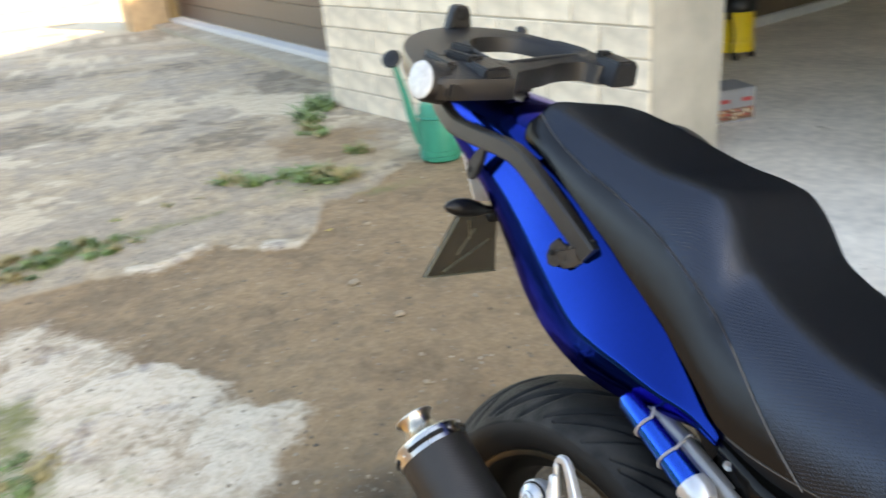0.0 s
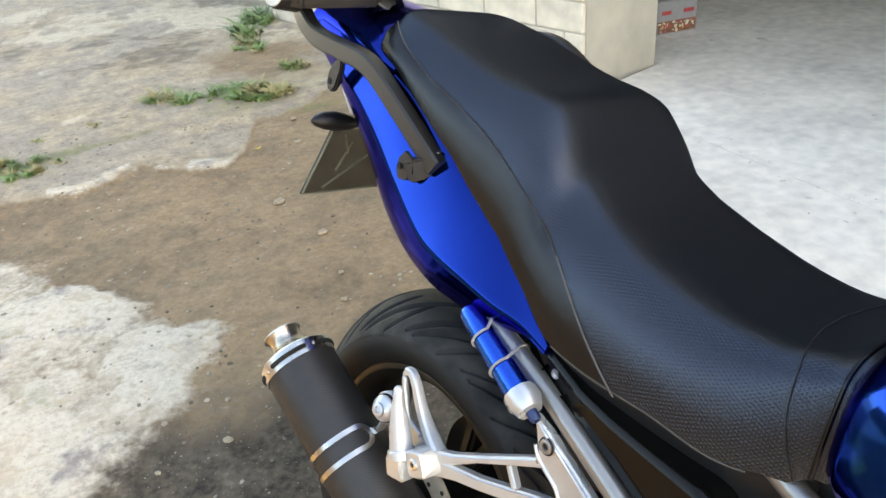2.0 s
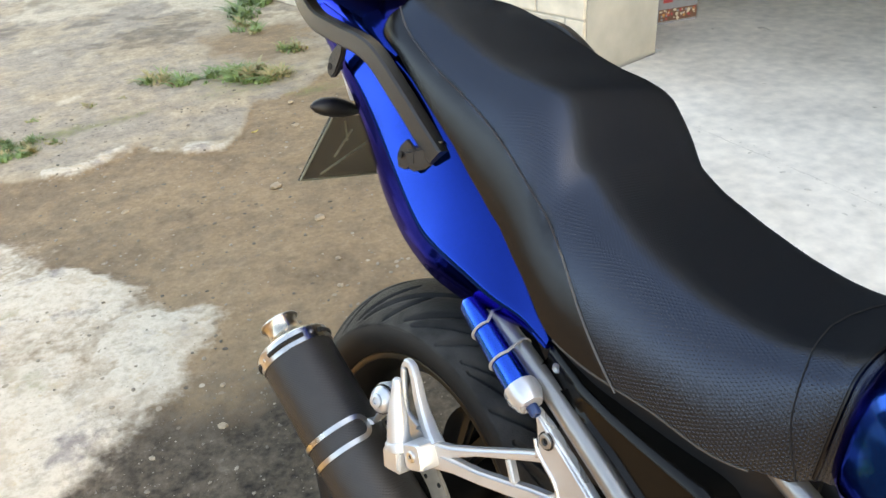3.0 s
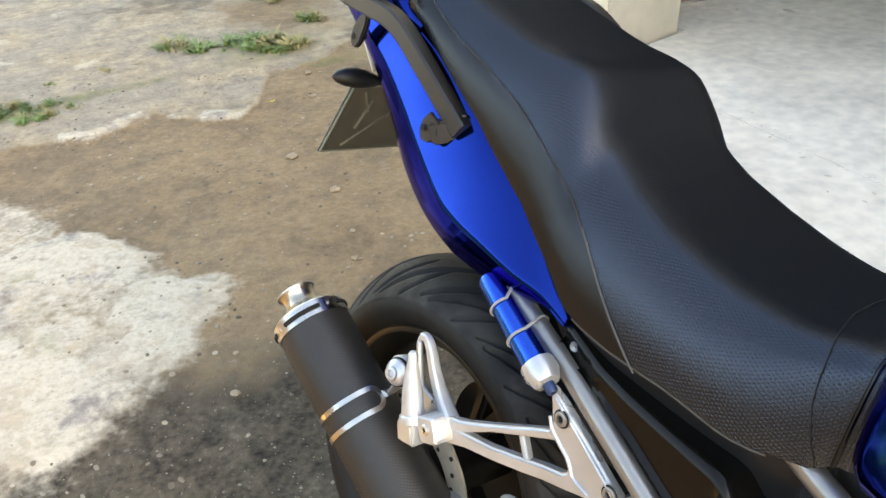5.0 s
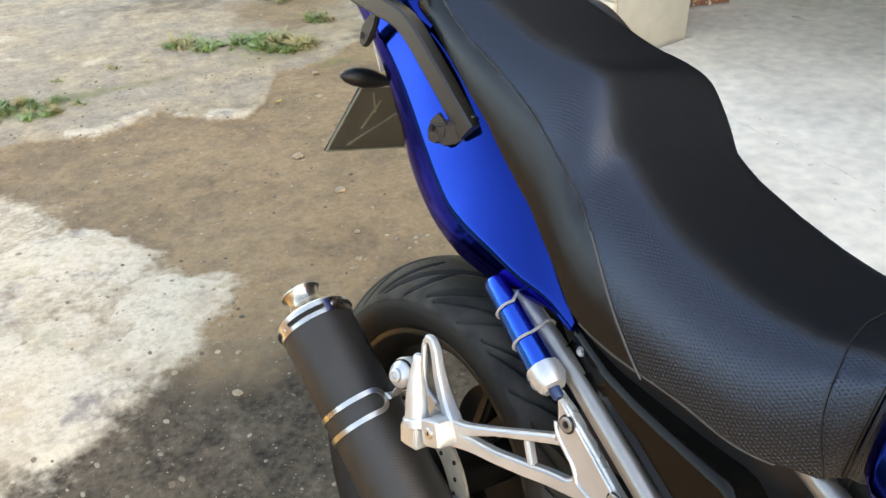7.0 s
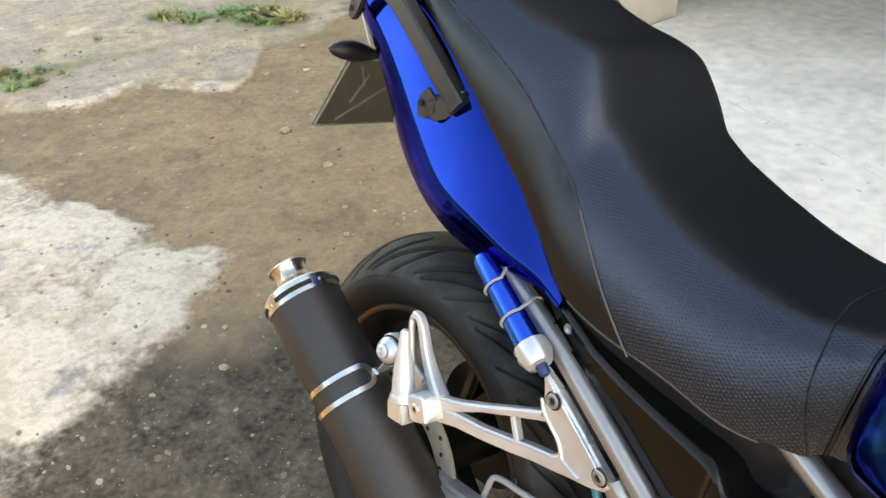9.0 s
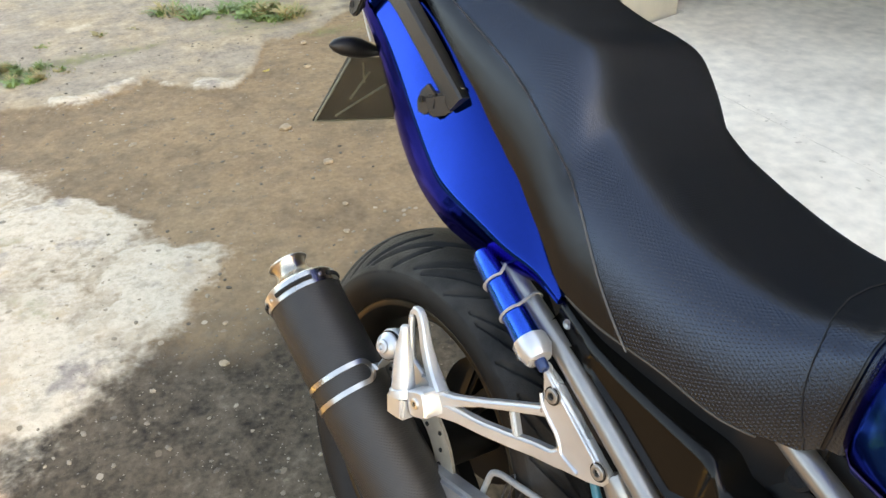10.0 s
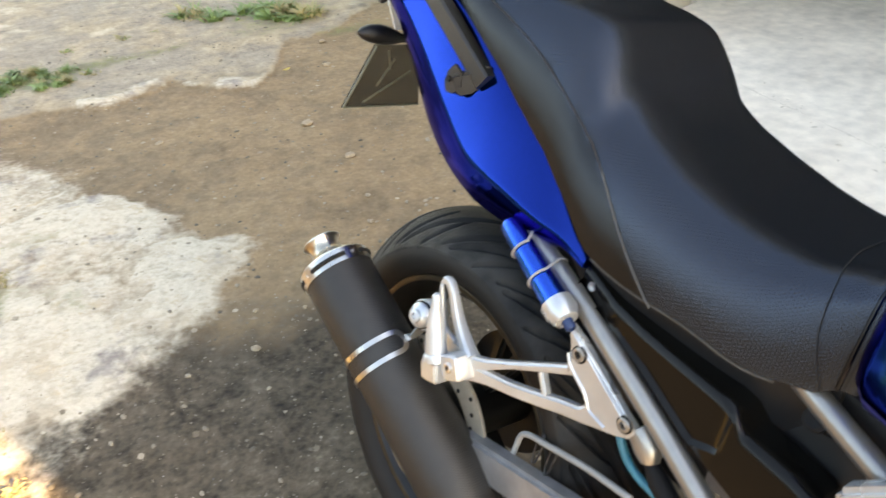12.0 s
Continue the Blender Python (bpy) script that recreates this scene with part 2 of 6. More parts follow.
# ---- builders ----
def part(name, bm, material, parent=None, label="", smooth=True, angle=40):
    bmesh.ops.recalc_face_normals(bm, faces=bm.faces[:])
    me = bpy.data.meshes.new(name)
    bm.to_mesh(me)
    bm.free()
    me.materials.append(material)
    if smooth:
        me.shade_smooth()
        me.set_sharp_from_angle(angle=radians(angle))
    ob = new(name, me)
    ob.parent = parent
    if label:
        ob["label"] = label
    return ob


def thing(name, label, category, m=None, group="", kind=""):
    ob = new(name)
    ob.empty_display_size = 0.1
    if m is not None:
        ob.matrix_world = m
    return tagged(ob, label, category, group, kind)


def loft(rings, closed=True, caps=True, bm=None):
    """Skin through rings of equal length."""
    bm = bm or bmesh.new()
    vs = [[bm.verts.new(p) for p in r] for r in rings]
    k = len(rings[0])
    for a, b in zip(vs, vs[1:]):
        for i in range(k if closed else k - 1):
            j = (i + 1) % k
            bm.faces.new((a[i], a[j], b[j], b[i]))
    if caps and closed:
        bm.faces.new(vs[0][::-1])
        bm.faces.new(vs[-1])
    return bm


def smooth_path(pts, n):
    """Catmull-Rom points through pts."""
    pts = [Vector(p) for p in pts]
    p = [2 * pts[0] - pts[1], *pts, 2 * pts[-1] - pts[-2]]
    out = []
    for i in range(1, len(p) - 2):
        for k in range(n):
            t = k / n
            a, b, c, d = p[i - 1], p[i], p[i + 1], p[i + 2]
            out.append(0.5 * (2 * b + (c - a) * t + (2 * a - 5 * b + 4 * c - d) * t * t + (3 * b - a - 3 * c + d) * t ** 3))
    return out + [pts[-1]]


def sweep(pts, radii, seg=16, flat=1.0, up=(0, 0, 1), caps=True, square=0.0, bm=None):
    """A tube along pts; radii one number or one each; flat squeezes it along up; square makes its section boxier."""
    pts = [Vector(p) for p in pts]
    if not isinstance(radii, (list, tuple)):
        radii = [radii] * len(pts)
    rings = []
    for i, p in enumerate(pts):
        d = (pts[min(i + 1, len(pts) - 1)] - pts[max(i - 1, 0)]).normalized()
        s = d.cross(Vector(up)).normalized()
        u = s.cross(d)
        ring = []
        for k in range(seg):
            a = 2 * math.pi * (k + 0.5) / seg
            c, q = math.cos(a), math.sin(a)
            e = 1.0 if not square else (abs(c) ** (2 + 6 * square) + abs(q) ** (2 + 6 * square)) ** (-1 / (2 + 6 * square))
            ring.append(p + radii[i] * e * (s * c + u * q * flat))
        rings.append(ring)
    return loft(rings, True, caps, bm)


def lathe(profile, seg=32, axis="y", bm=None, caps=True):
    """Turn (along, radius) pairs round an axis through the origin."""
    rings = []
    for a, r in profile:
        ring = []
        for k in range(seg):
            t = 2 * math.pi * k / seg
            c, s = r * math.cos(t), r * math.sin(t)
            ring.append({"x": (a, c, s), "y": (c, a, s), "z": (c, s, a)}[axis])
        rings.append(ring)
    return loft(rings, True, caps, bm)


def slab(poly, thick, way, bevel=0.0, holes=(), bm=None):
    """A plate: a polygon extruded by thick along way, with bevelled rims."""
    own = bm is None
    bm = bm or bmesh.new()
    way = Vector(way).normalized()
    a = [bm.verts.new(Vector(p)) for p in poly]
    b = [bm.verts.new(Vector(p) + way * thick) for p in poly]
    bm.faces.new(a)
    bm.faces.new(b[::-1])
    for i in range(len(a)):
        j = (i + 1) % len(a)
        bm.faces.new((a[i], b[i], b[j], a[j]))
    if bevel and own:
        bmesh.ops.recalc_face_normals(bm, faces=bm.faces[:])
        bmesh.ops.bevel(bm, geom=bm.edges[:], offset=bevel, segments=2, affect="EDGES", clamp_overlap=True)
    return bm


def box(size, at=(0, 0, 0), bevel=0.0, rot=None):
    bm = bmesh.new()
    bmesh.ops.create_cube(bm, size=1, matrix=Matrix.Diagonal((*size, 1)))
    if bevel:
        bmesh.ops.bevel(bm, geom=bm.edges[:], offset=bevel, segments=2, affect="EDGES", clamp_overlap=True)
    m = Matrix.Translation(at)
    if rot is not None:
        m = m @ rot
    bmesh.ops.transform(bm, matrix=m, verts=bm.verts)
    return bm


def aim(p, d):
    """A matrix that carries the y axis onto the way d, at p."""
    return Matrix.Translation(p) @ Vector(d).to_track_quat("Y", "Z").to_matrix().to_4x4()


def moved(bm, m):
    bmesh.ops.transform(bm, matrix=m, verts=bm.verts)
    return bm


def beam(p, q, w, h, up=(0, 0, 1), bevel=0.0, taper=1.0):
    """A bar of rectangular section from p to q."""
    p, q = Vector(p), Vector(q)
    d = (q - p).normalized()
    s = d.cross(Vector(up)).normalized()
    u = s.cross(d)
    rings = []
    for c, k in ((p, 1.0), (q, taper)):
        rings.append([c + s * (w / 2 * i * k) + u * (h / 2 * j * k) for i, j in ((-1, -1), (1, -1), (1, 1), (-1, 1))])
    bm = loft(rings)
    if bevel:
        bmesh.ops.recalc_face_normals(bm, faces=bm.faces[:])
        bmesh.ops.bevel(bm, geom=bm.edges[:], offset=bevel, segments=2, affect="EDGES", clamp_overlap=True)
    return bm


# ---- ground ----
def lines(lo, a, b, hi, step):
    """Grid lines, even from a to b and ever wider outside."""
    out = list(np.arange(a, b + step / 2, step))
    s, x = step, b
    while x < hi:
        s *= 1.09
        x += s
        out.append(x)
    s, x = step, a
    while x > lo:
        s *= 1.09
        x -= s
        out.insert(0, x)
    return out


def fbm(x, y, s, octaves=4):
    return noise.fractal(Vector((x * s, y * s, 3.7)), 1.0, 2.0, octaves)


def ramp(v, a, b):
    return min(1.0, max(0.0, (v - a) / (b - a)))


def ground_mix(x, y):
    """Shares of pale cement, brown dirt, dark oily dirt, moss, and the height at a place of the yard."""
    w1 = fbm(x, y, 2.2, 5) * 0.13 + fbm(x + 9, y, 7, 3) * 0.065 + fbm(x, y, 26, 3) * 0.014
    # pale cement spill
    w2 = fbm(x + 2, y, 11, 4) * 0.05 + fbm(x, y, 34, 3) * 0.018
    edge = np.interp(y, (0.0, 0.26, 0.44, 0.53, 0.65, 0.69, 0.77, 0.84, 0.90, 0.97, 1.04, 1.08, 1.15, 1.26, 1.36, 1.47, 1.62, 1.75, 1.95), (-0.96, -0.90, -0.815, -0.735, -0.62, -0.535, -0.495, -0.45, -0.395, -0.36, -0.40, -0.51, -0.565, -0.56, -0.665, -0.77, -0.83, -0.88, -1.10))
    soft = 0.03 + 0.06 * ramp(fbm(x - 3, y, 2.6, 3), -0.2, 0.4)
    pale = ramp(edge - x + w2 + 0.25 * w1, -soft, soft) * ramp(x + 1.32 + 0.8 * w1, -0.1, 0.12) * ramp(2.05 + w1 - y, 0, 0.25) * ramp(y - 0.12 + 0.9 * (x + 0.85) + 1.6 * w1, -0.2, 0.2)
    # dirt trodden into the cement in ragged patches
    pale *= 1 - 0.42 * ramp(fbm(x + 7, y, 4.5, 5) + 0.5 * fbm(x, y + 5, 17, 3), 0.10, 0.34)
    # brown dirt up to the broken edge of the old paving
    top = np.interp(x, (-2.4, -1.4, -0.99, -0.78, -0.60, -0.46, -0.35, -0.13, 0.0, 0.09, 0.32, 0.66, 1.2), (2.2, 2.3, 2.32, 2.26, 2.33, 2.44, 2.27, 2.20, 2.42, 2.70, 2.77, 3.05, 2.9))
    d = top - y + 0.22 * w1 + 0.8 * w2
    dirt = ramp(d, -0.02, 0.05) * ramp(y + 1.3 + w1, 0, 0.5) * ramp(x + 2.5 + w1, 0, 0.4)
    dirt = max(dirt, 0.75 * ramp(0.62 - math.hypot((x - 0.35) / 0.75, (y - 3.7) / 1.0) + 2.0 * w1, 0, 0.35))
    rim = ramp(d, -0.09 + 0.3 * w1, -0.01) * (1 - ramp(d, 0.0, 0.06)) * ramp(fbm(x, y, 4.1, 3) + 0.05 + 0.5 * ramp(0.28 - abs(x + 0.6), 0, 0.15), 0.1, 0.4) * ramp(0.05 - x, 0, 0.2) * ramp(x + 1.0, 0, 0.15)
    pale = max(pale, 0.85 * rim)
    tar = 1 - dirt
    # paler broken places in the paving
    chip = tar * ramp(fbm(x * 0.55 + 4, y, 1.5, 5) + 1.6 * w1 + 0.22 * fbm(x, y + 5, 9, 4), 0.26, 0.40)
    chip *= ramp(y - 2.75 + w1, 0, 0.35)
    # this line pales the far ground further, to whiten the sunlit stretch
    chip = max(chip, ramp(y + 0.35 * x - 9.3, 0, 0.4))
    chip = max(chip, tar * 0.8 * ramp(0.5 - math.hypot((x + 0.1) / 1.5, (y - 5.6) / 0.9) + w1 * 2.5 + 0.25 * fbm(x, y + 5, 7, 4), 0, 0.16))
    dark = dirt * ramp(0.98 + 1.2 * w1 - y - 0.12 * abs(x + 0.3), 0.0, 0.45)
    dark = max(dark, tar * 0.5 * ramp(fbm(x * 0.6, y - 2, 1.1, 5) + 1.2 * w1 + 0.2 * fbm(x + 3, y, 8, 4), 0.18, 0.42))
    moss = 0.9 * ramp(0.60 - math.hypot((x + 1.55) / 1.05, (y - 1.20) / 1.3) + 2.2 * w1, 0, 0.45)
    moss = max(moss, 0.75 * ramp(0.16 - math.hypot((x + 1.07) / 1.6, y - 0.98) + 1.2 * w1, 0, 0.14))
    moss = max(moss, 0.7 * ramp(0.30 - math.hypot((x - 0.40) / 1.1, (y - 2.72) / 0.55) + w1, 0, 0.22))
    moss = max(moss, 0.75 * ramp(0.30 - abs(y - 2.62 - 0.25 * (x + 1.2)) + w1 - 0.25 * max(0, x + 0.9), 0.1, 0.3))
    moss = max(moss, 0.55 * ramp(0.45 - math.hypot((x - 0.15) / 1.1, (y - 3.0) / 0.8) + w1, 0, 0.3))
    # unseen ground beside the dirt, made dark to dim the bike's reflections
    old = ramp(-1.5 - 0.25 * max(0.0, y - 0.6) - x + 0.6 * w1, 0, 0.25) * ramp(2.2 - y + w1, 0, 0.4)
    pale, dirt, chip, moss = pale * (1 - old), dirt * (1 - old), chip * (1 - old), moss * (1 - 0.7 * old)
    dark = max(dark, 0.8 * old)
    h = 0.010 * fbm(x, y, 2.0, 3) + 0.0022 * fbm(x, y, 22, 4) + 0.012 * pale - 0.006 * dark + 0.012 * tar
    return pale, dirt, dark, moss, chip, h


def ground_material():
    m = bpy.data.materials.new("yard_ground")
    m.use_nodes = True
    n, l = m.node_tree.nodes, m.node_tree.links
    b = n["Principled BSDF"]
    b.inputs["Roughness"].default_value = 0.93
    b.inputs["Specular IOR Level"].default_value = 0.25
    tc = n.new("ShaderNodeTexCoord")

    def tex(scale, detail=8, rough=0.6):
        t = n.new("ShaderNodeTexNoise")
        t.inputs["Scale"].default_value = scale
        t.inputs["Detail"].default_value = detail
        t.inputs["Roughness"].default_value = rough
        l.new(tc.outputs["Object"], t.inputs["Vector"])
        return t

    def cr(src, stops):
        stops = [(p, (c[0] * 1.06, c[1] * 1.03, c[2] * 1.02, 1)) for p, c in stops]
        r = n.new("ShaderNodeValToRGB")
        r.color_ramp.elements[0].position, r.color_ramp.elements[0].color = stops[0]
        r.color_ramp.elements[1].position, r.color_ramp.elements[1].color = stops[-1]
        for p, c in stops[1:-1]:
            r.color_ramp.elements.new(p).color = c
        l.new(src, r.inputs["Fac"])
        return r.outputs["Color"]

    def mix(fac, a, bb):
        x = n.new("ShaderNodeMix")
        x.data_type = "RGBA"
        l.new(fac, x.inputs["Factor"])
        l.new(a, x.inputs["A"])
        l.new(bb, x.inputs["B"])
        return x.outputs["Result"]

    def attr(name):
        a = n.new("ShaderNodeAttribute")
        a.attribute_name = name
        return a.outputs["Fac"]

    def span(src, lo, hi):
        r = n.new("ShaderNodeMapRange")
        r.interpolation_type = "SMOOTHSTEP"
        r.inputs["From Min"].default_value = lo
        r.inputs["From Max"].default_value = hi
        l.new(src, r.inputs["Value"])
        return r.outputs[0]

    def blend(a, bb, share):
        """a and bb mixed, with that share of bb."""
        x = n.new("ShaderNodeMix")
        x.inputs["Factor"].default_value = share
        l.new(a, x.inputs["A"])
        l.new(bb, x.inputs["B"])
        return x.outputs["Result"]

    fine, mid, broad, grit = tex(62, 6, 0.55), tex(9, 7, 0.62), tex(1.7, 6, 0.6), tex(260, 3, 0.6)
    clump = tex(24, 5, 0.6)
    # soft cloudy soil with finer grain laid over
    soil = blend(blend(mid.outputs["Fac"], clump.outputs["Fac"], 0.45), fine.outputs["Fac"], 0.30)
    tar = cr(soil, ((0.36, (0.20, 0.170, 0.132)), (0.50, (0.315, 0.268, 0.206)), (0.64, (0.43, 0.372, 0.285))))
    tar_b = cr(soil, ((0.36, (0.235, 0.182, 0.120)), (0.50, (0.37, 0.296, 0.200)), (0.64, (0.50, 0.415, 0.290))))
    tar = mix(span(blend(broad.outputs["Fac"], mid.outputs["Fac"], 0.4), 0.44, 0.58), tar, tar_b)
    chipc = cr(soil, ((0.36, (0.38, 0.322, 0.228)), (0.64, (0.58, 0.50, 0.37))))
    dirt_a = cr(soil, ((0.36, (0.215, 0.150, 0.086)), (0.5, (0.305, 0.216, 0.127)), (0.64, (0.385, 0.283, 0.176))))
    dirt_b = cr(soil, ((0.36, (0.125, 0.090, 0.056)), (0.5, (0.190, 0.136, 0.083)), (0.64, (0.260, 0.190, 0.118))))
    dirt = mix(span(blend(broad.outputs["Fac"], mid.outputs["Fac"], 0.55), 0.43, 0.58), dirt_a, dirt_b)
    dark = cr(soil, ((0.38, (0.022, 0.018, 0.014)), (0.48, (0.075, 0.060, 0.042)), (0.56, (0.115, 0.093, 0.066)), (0.66, (0.19, 0.155, 0.112))))
    pale_a = cr(soil, ((0.36, (0.37, 0.325, 0.25)), (0.48, (0.55, 0.495, 0.39)), (0.64, (0.68, 0.63, 0.525))))
    pale_b = cr(soil, ((0.36, (0.27, 0.22, 0.155)), (0.64, (0.52, 0.45, 0.34))))
    pale = mix(span(blend(mid.outputs["Fac"], clump.outputs["Fac"], 0.35), 0.48, 0.61), pale_a, pale_b)
    pale_c = cr(soil, ((0.36, (0.20, 0.172, 0.150)), (0.64, (0.42, 0.375, 0.325))))
    stain, drift = tex(5.5, 6, 0.68), tex(13, 6, 0.7)
    pale = mix(span(stain.outputs["Fac"], 0.53, 0.66), pale, pale_c)
    pale_d = cr(soil, ((0.36, (0.36, 0.28, 0.18)), (0.64, (0.58, 0.485, 0.345))))
    pale = mix(span(drift.outputs["Fac"], 0.54, 0.70), pale, pale_d)
    moss = cr(soil, ((0.36, (0.090, 0.105, 0.032)), (0.64, (0.22, 0.22, 0.095))))
    ragged = blend(blend(clump.outputs["Fac"], drift.outputs["Fac"], 0.45), fine.outputs["Fac"], 0.3)

    def border(name, amount, lo, hi):
        """A cover's share with a ragged border."""
        x = n.new("ShaderNodeMath")
        x.operation = "MULTIPLY_ADD"
        x.inputs[1].default_value = amount
        l.new(ragged, x.inputs[0])
        y = n.new("ShaderNodeMath")
        y.operation = "ADD"
        y.inputs[1].default_value = -0.5 * amount
        l.new(attr(name), x.inputs[2])
        l.new(x.outputs[0], y.inputs[0])
        return span(y.outputs[0], lo, hi)

    col = mix(border("chip", 1.3, 0.10, 1.15), tar, chipc)
    col = mix(border("dirt", 1.1, 0.15, 0.85), col, dirt)
    col = mix(border("dark", 1.6, 0.15, 0.85), col, dark)
    col = mix(border("pale", 1.3, 0.14, 0.86), col, pale)
    col = mix(border("moss", 2.2, 0.25, 1.05), col, moss)
    # flat chips of stone and cement trodden into the soil
    bent = n.new("ShaderNodeMix")
    bent.data_type = "VECTOR"
    bent.inputs["Factor"].default_value = 0.022
    l.new(tc.outputs["Object"], bent.inputs["A"])
    l.new(clump.outputs["Color"], bent.inputs["B"])
    chips = n.new("ShaderNodeTexVoronoi")
    chips.inputs["Scale"].default_value = 27
    l.new(bent.outputs["Result"], chips.inputs["Vector"])
    shade = n.new("ShaderNodeSeparateColor")
    l.new(chips.outputs["Color"], shade.inputs[0])
    size = n.new("ShaderNodeMath")
    size.operation = "MULTIPLY"
    size.inputs[1].default_value = 0.26
    l.new(span(shade.outputs[0], 0.72, 1.0), size.inputs[0])
    inside = n.new("ShaderNodeMath")
    inside.operation = "SUBTRACT"
    l.new(size.outputs[0], inside.inputs[0])
    l.new(chips.outputs["Distance"], inside.inputs[1])
    half_on = n.new("ShaderNodeMath")
    half_on.operation = "MULTIPLY"
    half_on.inputs[1].default_value = 0.7
    l.new(span(inside.outputs[0], 0.0, 0.05), half_on.inputs[0])
    col = mix(half_on.outputs[0], col, cr(shade.outputs[1], ((0.0, (0.085, 0.070, 0.052)), (0.35, (0.20, 0.16, 0.115)), (1.0, (0.52, 0.45, 0.345)))))
    # specks of grit
    vor = n.new("ShaderNodeTexVoronoi")
    vor.inputs["Scale"].default_value = 75
    vor.inputs["Randomness"].default_value = 1.0
    l.new(tc.outputs["Object"], vor.inputs["Vector"])
    speck = n.new("ShaderNodeMapRange")
    speck.inputs["From Min"].default_value = 0.22
    speck.inputs["From Max"].default_value = 0.12
    l.new(vor.outputs["Distance"], speck.inputs["Value"])
    sep = n.new("ShaderNodeSeparateColor")
    l.new(vor.outputs["Color"], sep.inputs[0])
    few = n.new("ShaderNodeMath")
    few.operation = "GREATER_THAN"
    few.inputs[1].default_value = 0.86
    l.new(sep.outputs[0], few.inputs[0])
    mm = n.new("ShaderNodeMath")
    mm.operation = "MULTIPLY"
    l.new(speck.outputs[0], mm.inputs[0])
    l.new(few.outputs[0], mm.inputs[1])
    speckc = cr(sep.outputs[1], ((0.0, (0.10, 0.09, 0.08)), (1.0, (0.62, 0.57, 0.50))))
    m2 = n.new("ShaderNodeMath")
    m2.operation = "MULTIPLY"
    m2.inputs[1].default_value = 0.40
    l.new(mm.outputs[0], m2.inputs[0])
    col = mix(m2.outputs[0], col, speckc)
    l.new(col, b.inputs["Base Color"])
    bp = n.new("ShaderNodeBump")
    bp.inputs["Strength"].default_value = 1.0
    bp.inputs["Distance"].default_value = 0.0035
    s = n.new("ShaderNodeMath")
    s.operation = "ADD"
    l.new(fine.outputs["Fac"], s.inputs[0])
    s2 = n.new("ShaderNodeMath")
    s2.operation = "MULTIPLY_ADD"
    s2.inputs[1].default_value = 0.4
    l.new(grit.outputs["Fac"], s2.inputs[0])
    l.new(s.outputs[0], s2.inputs[2])
    l.new(mm.outputs[0], s.inputs[1])
    l.new(s2.outputs[0], bp.inputs["Height"])
    l.new(bp.outputs[0], b.inputs["Normal"])
    return m


def build_ground():
    xs = lines(-900, -2.2, 1.1, 900, 0.015)
    ys = lines(-900, -0.2, 4.6, 900, 0.015)
    verts, masks = [], {k: [] for k in ("pale", "dirt", "dark", "moss", "chip")}
    for y in ys:
        for x in xs:
            p, d, k, mo, ch, h = ground_mix(x, y)
            fade = 1.0 if abs(x) < 12 and abs(y) < 20 else 0.0
            verts.append((x, y, h * fade - 0.012))
            for key, v in zip(masks, (p, d, k, mo, ch)):
                masks[key].append(v)
    nx = len(xs)
    faces = [(j * nx + i, j * nx + i + 1, (j + 1) * nx + i + 1, (j + 1) * nx + i) for j in range(len(ys) - 1) for i in range(nx - 1)]
    me = bpy.data.meshes.new("ground")
    me.from_pydata(verts, [], faces)
    for key, vals in masks.items():
        at = me.attributes.new(key, "FLOAT", "POINT")
        at.data.foreach_set("value", vals)
    me.materials.append(ground_material())
    me.shade_smooth()
    return tagged(new("ground", me), "worn yard of brown dirt, pale cement spill and broken grey paving", "ground", kind="structure")


build_ground()

# ---- garage: facade frame, a along the face towards the opening, o out into the yard ----
FA = Vector((0.671, 4.711, 0.0))
FD = Vector((0.302, -0.953, 0.0)).normalized()
FN = Vector((-0.953, -0.302, 0.0)).normalized()
FACE = Matrix(((FD.x, FN.x, 0, FA.x), (FD.y, FN.y, 0, FA.y), (0, 0, 1, 0), (0, 0, 0, 1)))
WALL_END, PIER, OPEN_END, DEPTH, EAVE = 2.80, 0.58, 8.2, 6.2, 3.3


def in_face(name, bm, material, parent=None, label=""):
    return part(name, moved(bm, FACE), material, parent, label, smooth=False)


def cuboid(a0, a1, o0, o1, z0, z1, bevel=0.0):
    return box((a1 - a0, o1 - o0, z1 - z0), ((a0 + a1) / 2, (o0 + o1) / 2, (z0 + z1) / 2), bevel)


